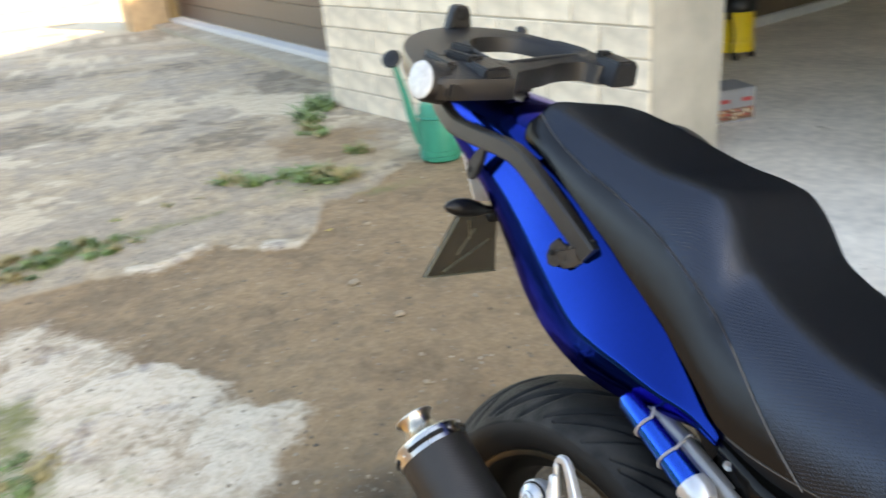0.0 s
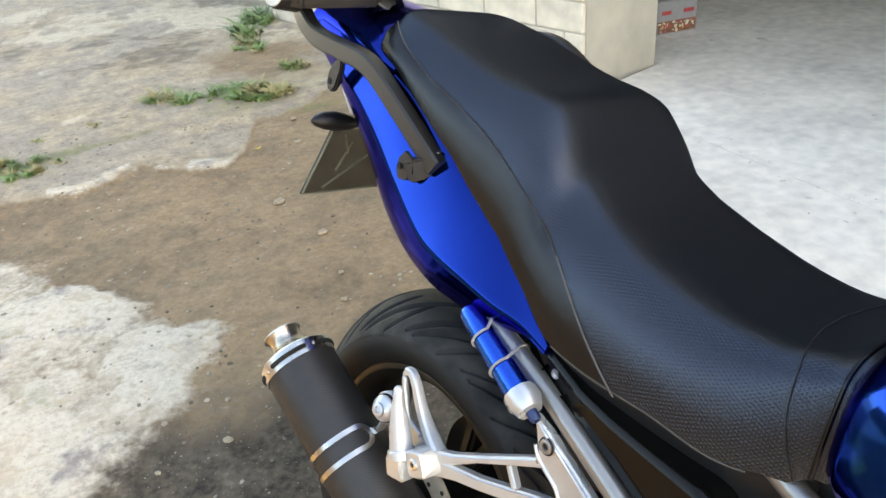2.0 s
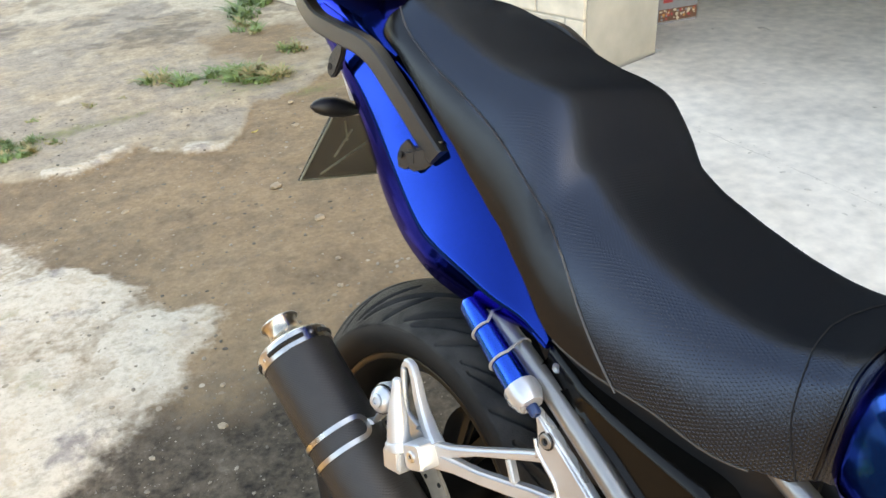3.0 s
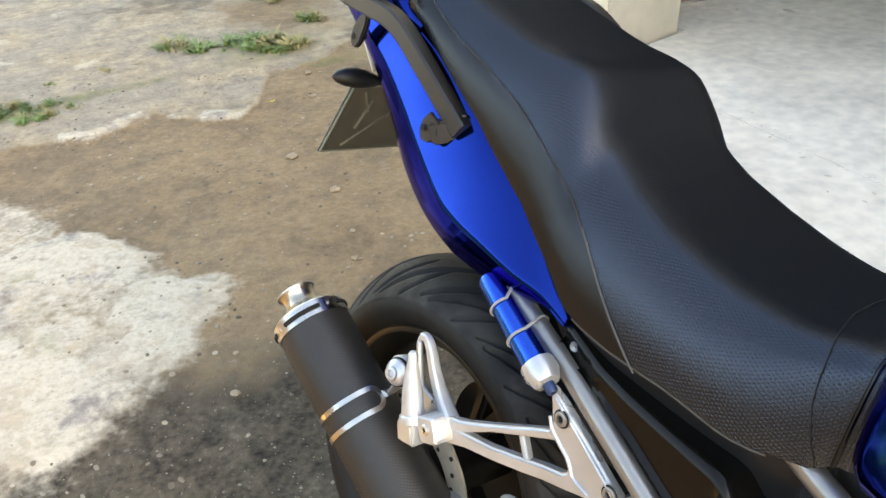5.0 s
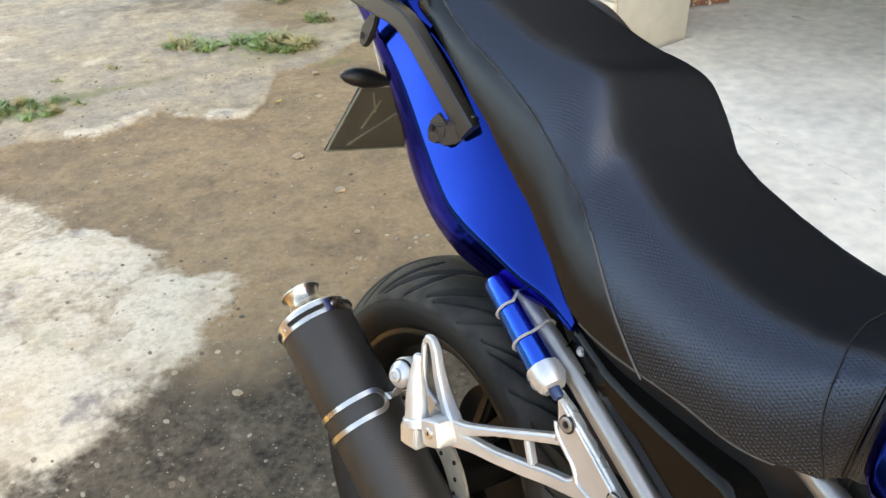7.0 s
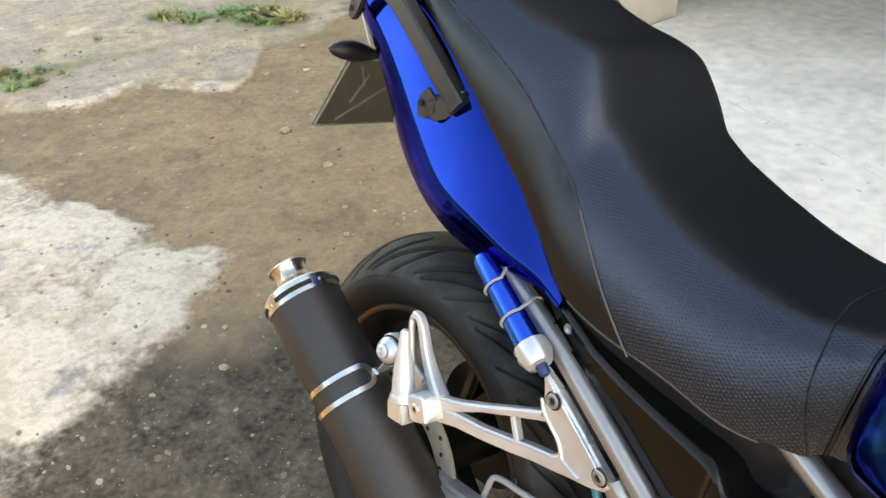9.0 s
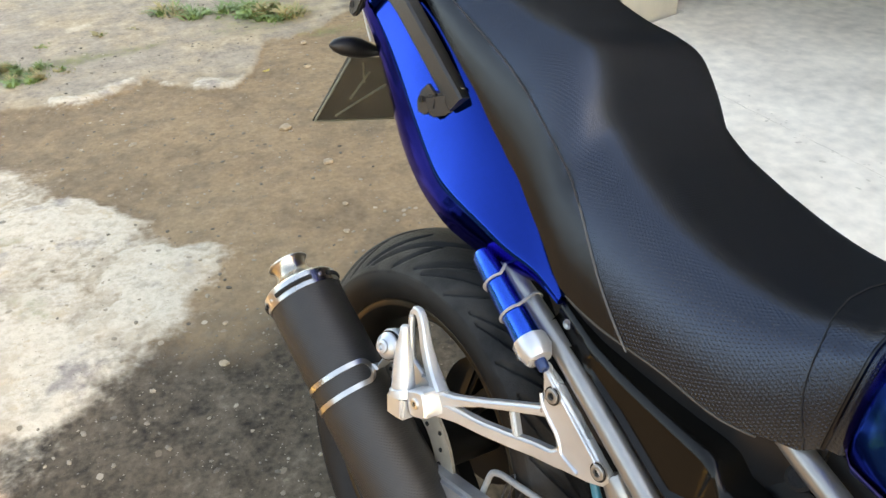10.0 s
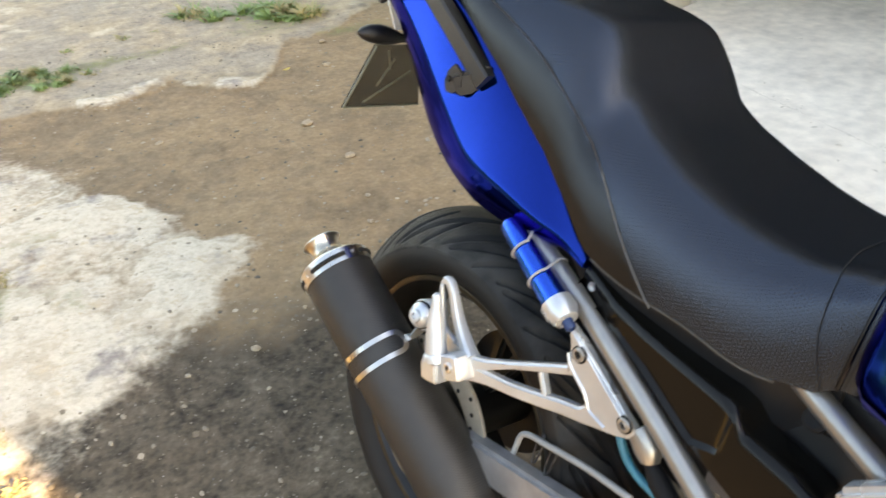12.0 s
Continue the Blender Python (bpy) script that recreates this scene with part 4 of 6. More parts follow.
def build_wheel():
    hub = Vector((-0.019, -0.027, 0.320))
    R, W = 0.320, 0.088
    crown = [(a * W, R - 0.052 * abs(a) ** 2.3) for a in np.linspace(-1, 1, 117)]      # tread from edge to edge
    prof = [(-0.064, 0.222), (-0.078, 0.230), (-0.088, 0.246), *crown, (0.088, 0.246), (0.078, 0.230), (0.064, 0.222), (0.05, 0.214), (-0.05, 0.214)]
    turns, pitch = 980, 2 * math.pi / 14
    # long curved grooves and short ones between them: start angle, reach across the tread, sweep, half width
    cuts = ((0.0, 0.10, 0.93, 0.62, 0.0030), (0.36, 0.42, 0.95, 0.24, 0.0022), (0.70, 0.30, 0.90, 0.36, 0.0026))

    def sunk(a, t):
        """Depth of the tread's grooves at a share a across the tread and the angle t."""
        t, a, deep = t + (0.5 * pitch if a > 0 else 0.0), abs(a), 0.0
        for t0, a0, a1, turn, half in cuts:
            if a0 < a < a1:
                u = (a - a0) / (a1 - a0)
                d = (t - t0 * pitch - turn * u ** 1.35 + pitch / 2) % pitch - pitch / 2
                slope = R * turn * 1.35 * u ** 0.35 / (W * (a1 - a0))
                wide = half * min(1.0, 4 * u + 0.25, 5 * (1 - u) + 0.2)
                deep = max(deep, 0.0075 * ramp(wide + 0.0010 - abs(d) * R / math.sqrt(1 + slope * slope), 0.0, 0.0016))
        return deep

    verts, k = [], len(prof)
    for j in range(turns):
        t = 2 * math.pi * j / turns
        for x, r in prof:
            if r > 0.26:
                r -= sunk(x / W, t)
            verts.append((hub.x + x, hub.y + r * math.sin(t), hub.z + r * math.cos(t)))
    faces = [(j * k + i, j * k + (i + 1) % k, (j + 1) % turns * k + (i + 1) % k, (j + 1) % turns * k + i) for j in range(turns) for i in range(k)]
    me = bpy.data.meshes.new("rear_tyre")
    me.from_pydata(verts, [], faces)
    me.materials.append(RUBBER)
    me.shade_smooth()
    tyre = new("rear_tyre", me)
    tyre.parent = BIKE
    tyre["label"] = "worn black rear tyre with curved grooves"
    dust = me.attributes.new("dust", "FLOAT", "POINT")
    dust.data.foreach_set("value", [ramp(abs(v.co.x - hub.x), 0.050, 0.076) * (1.0 if math.hypot(v.co.y - hub.y, v.co.z - hub.z) > 0.262 else 0.0) for v in me.vertices])
    for s in (-1, 1):
        wall = [(s * x, r) for x, r in ((0.0875, 0.2665), (0.0905, 0.258), (0.0895, 0.245), (0.0795, 0.229), (0.066, 0.2215))]
        bike("sidewall", moved(lathe(wall, 96, "x", caps=False), Matrix.Translation(hub)), RUBBER_SIDE, tyre, "dusty brown-black side wall")
    rim_prof = [(-0.072, 0.214), (-0.072, 0.224), (-0.062, 0.225), (-0.05, 0.205), (0.05, 0.205), (0.062, 0.225), (0.072, 0.224), (0.072, 0.214), (0.045, 0.192), (-0.045, 0.192)]
    rim = bmesh.new()
    rings = [[(x, r * math.sin(t), r * math.cos(t)) for x, r in rim_prof] for t in np.linspace(0, 2 * math.pi, 73)]
    loft(rings, True, False, rim)
    bmesh.ops.remove_doubles(rim, verts=rim.verts, dist=1e-5)
    rim = bike("rim", moved(rim, Matrix.Translation(hub)), RIM, label="dark bronze cast wheel rim")
    for s in (-1, 1):
        lip = bmesh.new()
        rings = [[(s * (0.0725 + u), r * math.sin(t), r * math.cos(t)) for u, r in ((0, 0.2145), (0.0015, 0.217), (0.0015, 0.222), (0, 0.2235))] for t in np.linspace(0, 2 * math.pi, 73)]
        loft(rings, True, False, lip)
        bmesh.ops.remove_doubles(lip, verts=lip.verts, dist=1e-5)
        bike("rim_lip", moved(lip, Matrix.Translation(hub)), RIM_LIP, rim, "tarnished gold rim lip")
    for k in range(3):
        t = radians(100 + 120 * k)
        d = Vector((0, math.sin(t), math.cos(t)))
        for off in (-0.16, 0.16):
            e = Vector((0, math.sin(t + off), math.cos(t + off)))
            bike("spoke", beam(hub + d * 0.045, hub + e * 0.198, 0.022, 0.036, (1, 0, 0), 0.006), RIM, rim)
    bike("hub", moved(lathe(((-0.09, 0.03), (-0.085, 0.05), (0.085, 0.05), (0.09, 0.03)), 24, "x"), Matrix.Translation(hub)), RIM, rim)
    # brake disc with drilled holes on its right
    disc = bmesh.new()
    rings = [[(-0.105 + u, r * math.sin(t), r * math.cos(t)) for u, r in ((0, 0.136), (0.005, 0.136), (0.005, 0.100), (0, 0.100))] for t in np.linspace(0, 2 * math.pi, 61)]
    loft(rings, True, False, disc)
    bmesh.ops.remove_doubles(disc, verts=disc.verts, dist=1e-5)
    disc = bike("brake_disc", moved(disc, Matrix.Translation(hub)), BRAKE_STEEL, label="drilled steel brake disc")
    for k in range(36):
        t, r = 2 * math.pi * k / 36, 0.108 + 0.010 * (k % 3)
        bike("drilling", moved(lathe(((-0.1062, 0.0034), (-0.1045, 0.0034)), 8, "x"), Matrix.Translation(hub + Vector((0, r * math.sin(t), r * math.cos(t))))), GROOVE, disc)


def build_silencer():
    tip = Vector((-0.2037, 0.2032, 0.5310))
    way = Vector((0.1025, -0.86, -0.5352)).normalized()        # from the outlet forwards
    m = aim(tip, way)
    can = lathe(((0.043, 0.050), (0.045, 0.0545), (0.40, 0.0555), (0.47, 0.045), (0.50, 0.03)), 48)
    body = bike("silencer", moved(can, m), CARBON, label="dark carbon silencer can")
    out = lathe(((0.0, 0.0275), (0.0015, 0.0288), (0.004, 0.0275), (0.008, 0.0250), (0.014, 0.0236), (0.020, 0.0242), (0.027, 0.0285), (0.033, 0.035), (0.039, 0.043), (0.039, 0.008), (0.02, 0.020), (0.008, 0.023), (0.0015, 0.028)), 40, caps=False)
    bike("outlet", moved(out, m), BRASS_TINT, body, "heat-tinted flared steel outlet")
    lip = [(0.0282 * math.cos(t), 0.0015, 0.0282 * math.sin(t)) for t in np.linspace(0, 2 * math.pi, 49)]
    bike("outlet_lip", moved(sweep(lip, 0.0020, 10, up=(0, 1, 0)), m), STEEL, body, "rolled steel outlet lip")
    bike("end_cap", moved(lathe(((0.038, 0.042), (0.0385, 0.050), (0.042, 0.0540), (0.045, 0.0545), (0.045, 0.02)), 48), m), STEEL, body, "polished steel end cap")
    for k in range(4):
        t0 = 2 * math.pi * k / 4 + 0.3
        bolt = (0.0560 * math.cos(t0 - 0.25), 0.0535, 0.0560 * math.sin(t0 - 0.25))
        bike("rivet", moved(lathe(((-0.001, 0.0032), (0.0015, 0.0028), (0.0022, 0.001)), 12), m @ aim(bolt, (bolt[0], 0, bolt[2]))), STEEL, body)
        pts = [(0.0560 * math.cos(t0 + a), 0.0535, 0.0560 * math.sin(t0 + a)) for a in np.linspace(0.0, 1.05, 15)]
        bike("slot", moved(sweep(pts, 0.0036, 8, up=(0, 1, 0)), m), GROOVE, body)
    bike("end_band", moved(lathe(((0.044, 0.0545), (0.044, 0.0560), (0.064, 0.0563), (0.064, 0.0545)), 48), m), STEEL, body, "polished end band")
    # clamp: two narrow bands that run together at the mount
    c = 0.2095
    strip = [(-0.0155, t) for t in np.linspace(radians(-170), radians(80), 40)]
    strip += [(-0.0155 * math.cos(u), radians(80) + 0.28 * math.sin(u)) for u in np.linspace(0, math.pi, 15)[1:-1]]
    strip += [(0.0155, t) for t in np.linspace(radians(80), radians(-170), 40)]
    rings = []
    for i, (o, t) in enumerate(strip):
        o0, t0 = strip[max(i - 1, 0)]
        o1, t1 = strip[min(i + 1, len(strip) - 1)]
        d = Vector((o1 - o0, (t1 - t0) * 0.0588)).normalized()
        ring = []
        for k, r in ((-1, 0.0545), (1, 0.0545), (1, 0.0570), (-1, 0.0570)):
            oo, tt = o - d.y * k * 0.0036, t + d.x * k * 0.0036 / 0.0588
            ring.append((r * math.cos(tt), c + oo, r * math.sin(tt)))
        rings.append(ring)
    bike("clamp_band", moved(loft(rings), m), STEEL, body, "polished clamp band bent to a loop")
    lug = [m @ Vector((0.0585 * math.cos(t), c, 0.0585 * math.sin(t))) for t in (radians(98), radians(116))]
    bike("clamp_lug", sweep([*lug, (-0.168, -0.036, 0.512)], [0.008, 0.010, 0.011], 12, 0.4), SILVER, body)
    pipe = smooth_path([tip + way * 0.50, tip + way * 0.62, (-0.13, -0.36, 0.18), (-0.06, -0.55, 0.13)], 6)
    bike("link_pipe", sweep(pipe, 0.026, 16), STEEL, body)


def casting(outline, windows, shift, thick, bevel):
    """A cast plate in the y-z plane with windows through it, rounded rims, and x following shift(y)."""
    bm = bmesh.new()
    edges = []
    for loop in (outline, *windows):
        vs = [bm.verts.new((0, y, z)) for y, z in loop]
        edges += [bm.edges.new((a, b)) for a, b in zip(vs, vs[1:] + vs[:1])]
    bmesh.ops.triangle_fill(bm, use_beauty=True, use_dissolve=False, edges=edges, normal=(-1, 0, 0))
    front = bm.faces[:]
    back = bmesh.ops.extrude_face_region(bm, geom=front)
    bmesh.ops.translate(bm, vec=(thick, 0, 0), verts=[g for g in back["geom"] if isinstance(g, bmesh.types.BMVert)])
    bmesh.ops.recalc_face_normals(bm, faces=bm.faces[:])
    rims = [e for e in bm.edges if len(e.link_faces) == 2 and e.calc_face_angle() > 1.0 and abs(e.verts[0].co.x - e.verts[1].co.x) < 1e-6]
    bmesh.ops.bevel(bm, geom=rims, offset=bevel, segments=3, affect="EDGES", clamp_overlap=True)
    long = [e for e in bm.edges if e.calc_length() > 0.03]
    bmesh.ops.subdivide_edges(bm, edges=long, cuts=3)
    bmesh.ops.triangulate(bm, faces=[f for f in bm.faces if len(f.verts) > 4])
    for v in bm.verts:
        v.co.x += shift(v.co.y)
    return bm


def build_hanger():
    # one casting with two windows, bent outwards towards the footrest
    outline = [(-0.257, 0.6356), (-0.2763, 0.623), (-0.3099, 0.5974), (-0.3521, 0.5726), (-0.3691, 0.5635), (-0.3716, 0.5547), (-0.3668, 0.5459), (-0.3486, 0.5367), (-0.3027, 0.5214), (-0.2451, 0.5096), (-0.2092, 0.5047), (-0.1753, 0.502), (-0.1532, 0.4969), (-0.1387, 0.4923), (-0.1294, 0.4995), (-0.1271, 0.5153), (-0.1411, 0.5301), (-0.1534, 0.534), (-0.1678, 0.5375), (-0.1986, 0.551), (-0.2313, 0.5669), (-0.2656, 0.5832), (-0.2679, 0.5931), (-0.2649, 0.6045), (-0.2607, 0.6211)]
    window = [(-0.1696, 0.5217), (-0.2009, 0.5409), (-0.234, 0.5556), (-0.2777, 0.5745), (-0.2892, 0.5667), (-0.2992, 0.5563), (-0.2993, 0.5458), (-0.2927, 0.5394), (-0.244, 0.5291), (-0.2051, 0.5225)]
    h = bike("footrest_hanger", casting(outline, [window], lambda y: float(np.interp(y, (-0.31, -0.27, -0.18, -0.14), (-0.134, -0.141, -0.172, -0.187))), 0.015, 0.0042), SILVER, label="silver cast alloy footrest hanger", angle=50)
    bike("strut", beam((-0.143, -0.2345, 0.5575), (-0.143, -0.2515, 0.5290), 0.009, 0.013, (1, 0, 0), 0.003), SILVER, h)
    # raised rims along the edges of the plate
    for line in (((-0.262, 0.627), (-0.277, 0.6170), (-0.309, 0.5925), (-0.350, 0.5685), (-0.363, 0.5605)), ((-0.264, 0.600), (-0.271, 0.587), (-0.283, 0.5755), (-0.296, 0.5645), (-0.303, 0.5545), (-0.310, 0.5440), (-0.335, 0.5385))):
        rim = [(-0.1345 - 0.0065 * ramp(y, -0.31, -0.27), y, z) for y, z in line]
        bike("plate_rim", sweep(smooth_path(rim, 4), 0.0024, 8), SILVER, h)
    bike("boss", beam((-0.197, -0.1130, 0.478), (-0.197, -0.1045, 0.508), 0.034, 0.036, (1, 0, 0), 0.004), SILVER, h)
    bike("lug", sweep([(-0.180, -0.139, 0.514), (-0.204, -0.139, 0.514), (-0.2068, -0.139, 0.514)], [0.0172, 0.0172, 0.0150], 20, 1.0, up=(0, 0.45, 0.9), square=0.75), SILVER, h)
    bolt = bike("pivot_bolt", moved(lathe(((0, 0.0072), (0.002, 0.0072), (0.003, 0.0060), (0.003, 0.0034), (0.001, 0.003)), 20), aim((-0.2065, -0.138, 0.515), (-1, 0, 0))), STEEL, h)
    bike("bolt_socket", moved(lathe(((0.0008, 0.0033), (0.0013, 0.0033)), 6), aim((-0.2065, -0.138, 0.515), (-1, 0, 0))), GROOVE, bolt)
    right = smooth_path([(-0.172, -0.066, 0.599), (-0.172, -0.076, 0.600), (-0.172, -0.087, 0.588), (-0.172, -0.099, 0.567), (-0.172, -0.112, 0.550), (-0.173, -0.126, 0.538), (-0.177, -0.148, 0.527)], 5)
    loop = bike("hanger_loop", sweep(right, [0.0052 + 0.0046 * (i / 30) ** 1.5 for i in range(31)], 16, square=0.4), SILVER, h)
    left = smooth_path([(-0.172, -0.068, 0.600), (-0.173, -0.0635, 0.589), (-0.174, -0.072, 0.560), (-0.174, -0.080, 0.538), (-0.174, -0.090, 0.532), (-0.174, -0.108, 0.528)], 5)
    bike("loop_side", sweep(left, 0.0038, 14, square=0.4), SILVER, loop)
    bike("loop_web", slab([(-0.1745, -0.079, 0.534), (-0.1745, -0.092, 0.529), (-0.1745, -0.108, 0.527), (-0.1745, -0.140, 0.523), (-0.1745, -0.130, 0.498), (-0.1745, -0.094, 0.496)], 0.007, (1, 0, 0), 0.002), SILVER, loop)
    bike("footrest", sweep([(-0.200, -0.107, 0.505), (-0.200, -0.1045, 0.512), (-0.200, -0.104, 0.5145), (-0.200, -0.103, 0.515), (-0.200, -0.0965, 0.538), (-0.200, -0.0925, 0.554), (-0.200, -0.0885, 0.572), (-0.200, -0.0868, 0.584), (-0.200, -0.0855, 0.591), (-0.200, -0.0850, 0.594)], [0.0180, 0.0180, 0.0170, 0.0150, 0.0134, 0.0116, 0.0082, 0.0066, 0.0062, 0.0040], 24), SILVER, h)
    m = aim((-0.168, -0.040, 0.530), (-1, -0.15, 0.22))
    mount = bike("silencer_mount", moved(lathe(((-0.014, 0.017), (-0.002, 0.0205), (0.0, 0.0215), (0.013, 0.0220), (0.015, 0.0208), (0.015, 0.010)), 32), m), SILVER, h, "round silver mount with rubber bush")
    bike("bush", moved(lathe(((0.0145, 0.0195), (0.0185, 0.0195), (0.0185, 0.012)), 28), m), RUBBER, mount)
    bike("mount_bolt", moved(lathe(((0.018, 0.0178), (0.0195, 0.0182), (0.0225, 0.0168), (0.0265, 0.0125), (0.0285, 0.0098), (0.0315, 0.0092), (0.0322, 0.0082), (0.0322, 0.0046), (0.029, 0.004)), 28), m), SILVER, mount)
    for p in ((-0.1400, -0.2795, 0.6065), (-0.1345, -0.3590, 0.5615)):
        m = aim(p, (-1, 0, 0))
        washer = bike("washer", moved(lathe(((-0.001, 0.0112), (0.0006, 0.0112), (0.0010, 0.0102)), 28), m), TUBE, h, "dull grey countersunk washer")
        bolt = bike("bolt", moved(lathe(((0.0008, 0.0088), (0.0030, 0.0086), (0.0038, 0.0076), (0.0038, 0.0046), (0.001, 0.0042)), 24), m), TUBE, washer, "socket-head bolt")
        ring = [m @ Vector((0.0098 * math.cos(t), 0.0009, 0.0098 * math.sin(t))) for t in np.linspace(0, 2 * math.pi, 25)]
        bike("bolt_gap", sweep(ring, 0.0011, 6, up=(1, 0, 0)), GROOVE, washer)
        bike("bolt_socket", moved(lathe(((0.0012, 0.0043), (0.0016, 0.0043)), 6), m), GROOVE, washer)


def build_frame():
    for s in (-1, 1):
        pts = [(0.108, -0.10, 0.716), (0.115, -0.154, 0.691), (0.118, -0.20, 0.674), (0.120, -0.263, 0.648), (0.122, -0.348, 0.604), (0.124, -0.40, 0.577), (0.128, -0.60, 0.46)]
        bike("subframe_tube", sweep([(-x if s < 0 else 2 * CX + x, y, z) for x, y, z in pts], 0.0128, 20), TUBE, label="grey painted frame tube")
        pts = [(0.086, -0.480, 0.7065), (0.090, -0.517, 0.692), (0.092, -0.553, 0.678), (0.094, -0.590, 0.664), (0.100, -0.68, 0.630)]
        bike("upper_tube", sweep([(-x if s < 0 else 2 * CX + x, y, z) for x, y, z in pts], 0.0125, 20), TUBE)
    bike("frame_casting", slab([(-0.146, -0.575, 0.655), (-0.146, -0.612, 0.688), (-0.146, -0.68, 0.66), (-0.146, -0.66, 0.58), (-0.146, -0.60, 0.59)], 0.03, (1, 0, 0), 0.006), SILVER)
    rings = []
    py = (-0.562, -0.538, -0.480, -0.466, -0.452, -0.416, -0.378, -0.338, -0.295, -0.235)
    ridge = (0.610, 0.618, 0.628, 0.646, 0.652, 0.656, 0.660, 0.665, 0.671, 0.688)
    ridge_x = (0.129, 0.130, 0.131, 0.131, 0.131, 0.130, 0.1285, 0.127, 0.122, 0.112)
    ey = (-0.562, -0.480, -0.430, -0.350, -0.300, -0.235)
    edge = (0.580, 0.612, 0.596, 0.636, 0.656, 0.678)
    ly = (-0.562, -0.50, -0.42, -0.34, -0.28, -0.235)
    low = (0.545, 0.560, 0.590, 0.626, 0.655, 0.672)
    for y in sorted([*np.linspace(-0.562, -0.235, 46), -0.476, -0.470, -0.464]):
        r, rx, e, lo = (float(np.interp(y, a, b)) for a, b in ((py, ridge), (py, ridge_x), (ey, edge), (ly, low)))
        d = 0.0065 * ramp(y, -0.468, -0.455) * ramp(-0.27 - y, 0.0, 0.08)
        e = min(e - 0.008, r - 0.012)
        e0 = max(lo + 0.002, e - 0.006)
        rings.append([(-0.086, y, r - 0.020), (-0.082, y, r + 0.010), (-rx + 0.022, y, r + 0.0105), (-rx + 0.0075, y, r + 0.0090), (-rx + 0.0038, y, r + 0.0070), (-rx + 0.0012, y, r + 0.0035), (-rx, y, r - 0.001), (-rx + d, y, r - 0.005), (-rx + d + 0.0008, y, e + 0.005), (-rx + 0.0012, y, e), (-0.122 if y > -0.40 else -rx + 0.005, y, min(e0, lo)), (-0.100, y, lo)])
    pan = bike("side_panel", loft(rings), DARK_PANEL, label="dark glossy side panel with a sharp ridge", angle=25)
    bike("panel_bolt", moved(lathe(((0, 0.0060), (0.0012, 0.0056), (0.0012, 0.0034), (0.0004, 0.002)), 14), aim((-0.1150, -0.253, 0.677), (-1, -0.1, 0.1))), TUBE, pan)
    bike("grommet", moved(lathe(((-0.004, 0.013), (0.004, 0.0125), (0.006, 0.009), (0.004, 0.005)), 20), aim((-0.092, -0.523, 0.674), (-1, 0, 0.5))), RUBBER)
    bike("battery_box", box((0.21, 0.40, 0.15), (0.03, -0.43, 0.60), 0.02), BLACK_PLASTIC)
    bike("air_box", box((0.20, 0.22, 0.06), (0.03, -0.50, 0.685), 0.012), BLACK_PLASTIC)
    # blue reservoir lashed to the tube
    p, q = Vector((-0.133, -0.124, 0.697)), Vector((-0.1515, -0.2415, 0.652))
    way = q - p
    m = aim(p, way)
    ln = way.length
    bot = bike("reservoir", moved(lathe(((-0.006, 0.011), (0, 0.0136), (0.03, 0.0148), (ln * 0.6, 0.0158), (ln, 0.0168), (ln + 0.002, 0.015)), 28), m), ANODISED, label="blue anodised shock reservoir")
    bike("reservoir_cap", moved(lathe(((ln - 0.006, 0.0200), (ln - 0.004, 0.0200), (ln + 0.008, 0.0206), (ln + 0.020, 0.0150), (ln + 0.021, 0.009)), 10), m), SILVER, bot, "silver faceted reservoir cap")
    bike("valve", moved(lathe(((ln + 0.018, 0.0070), (ln + 0.031, 0.0066), (ln + 0.033, 0.005), (ln + 0.033, 0.003), (ln + 0.028, 0.0025)), 12), m), VALVE, bot, "dark blue ribbed valve cap")
    for a, to, rc in ((0.038, (-0.1135, -0.1440, 0.6955), 0.0164), (0.084, (-0.1175, -0.1960, 0.6755), 0.0172)):
        c = p + way.normalized() * a
        u_n = Vector(to) - c
        u_n = (u_n - way.normalized() * u_n.dot(way.normalized())).normalized()
        v = way.normalized().cross(u_n).normalized()
        pts = [c - u_n * rc * math.cos(t) + v * rc * math.sin(t) for t in np.linspace(-math.pi / 2, math.pi / 2, 15)]
        pts += [Vector(to) + u_n * 0.0140 * math.cos(t) + v * 0.0140 * math.sin(t) for t in np.linspace(math.pi / 2, -math.pi / 2, 13)]
        bike("cable_tie", sweep([*pts, pts[0]], 0.0019, 8, 0.8), TIE, bot, "grey cable tie")
    # brake line, its clips, and the master cylinder under the hanger
    line = smooth_path([(-0.112, -0.196, 0.372), (-0.115, -0.202, 0.405), (-0.115, -0.206, 0.424), (-0.115, -0.220, 0.434), (-0.116, -0.250, 0.442), (-0.120, -0.321, 0.461), (-0.125, -0.390, 0.474)], 6)
    brake = bike("brake_line", sweep(line, 0.0042, 10), TIE, label="braided grey brake line")
    for y in (-0.238, -0.262):
        pts = [(-0.115 + 0.004 * math.sin(t), y - 0.012 * math.cos(t) * 0.4, 0.425 + 0.022 * math.sin(t)) for t in np.linspace(0, 2 * math.pi, 21)]
        bike("line_clip", sweep(pts, 0.0016, 6), PIPING, brake)
    hose = smooth_path([(-0.110, -0.338, 0.535), (-0.110, -0.350, 0.515), (-0.110, -0.364, 0.502), (-0.110, -0.388, 0.492), (-0.110, -0.430, 0.488)], 6)
    bike("fluid_hose", sweep(hose, 0.0052, 12), HOSE, label="thin teal fluid hose")
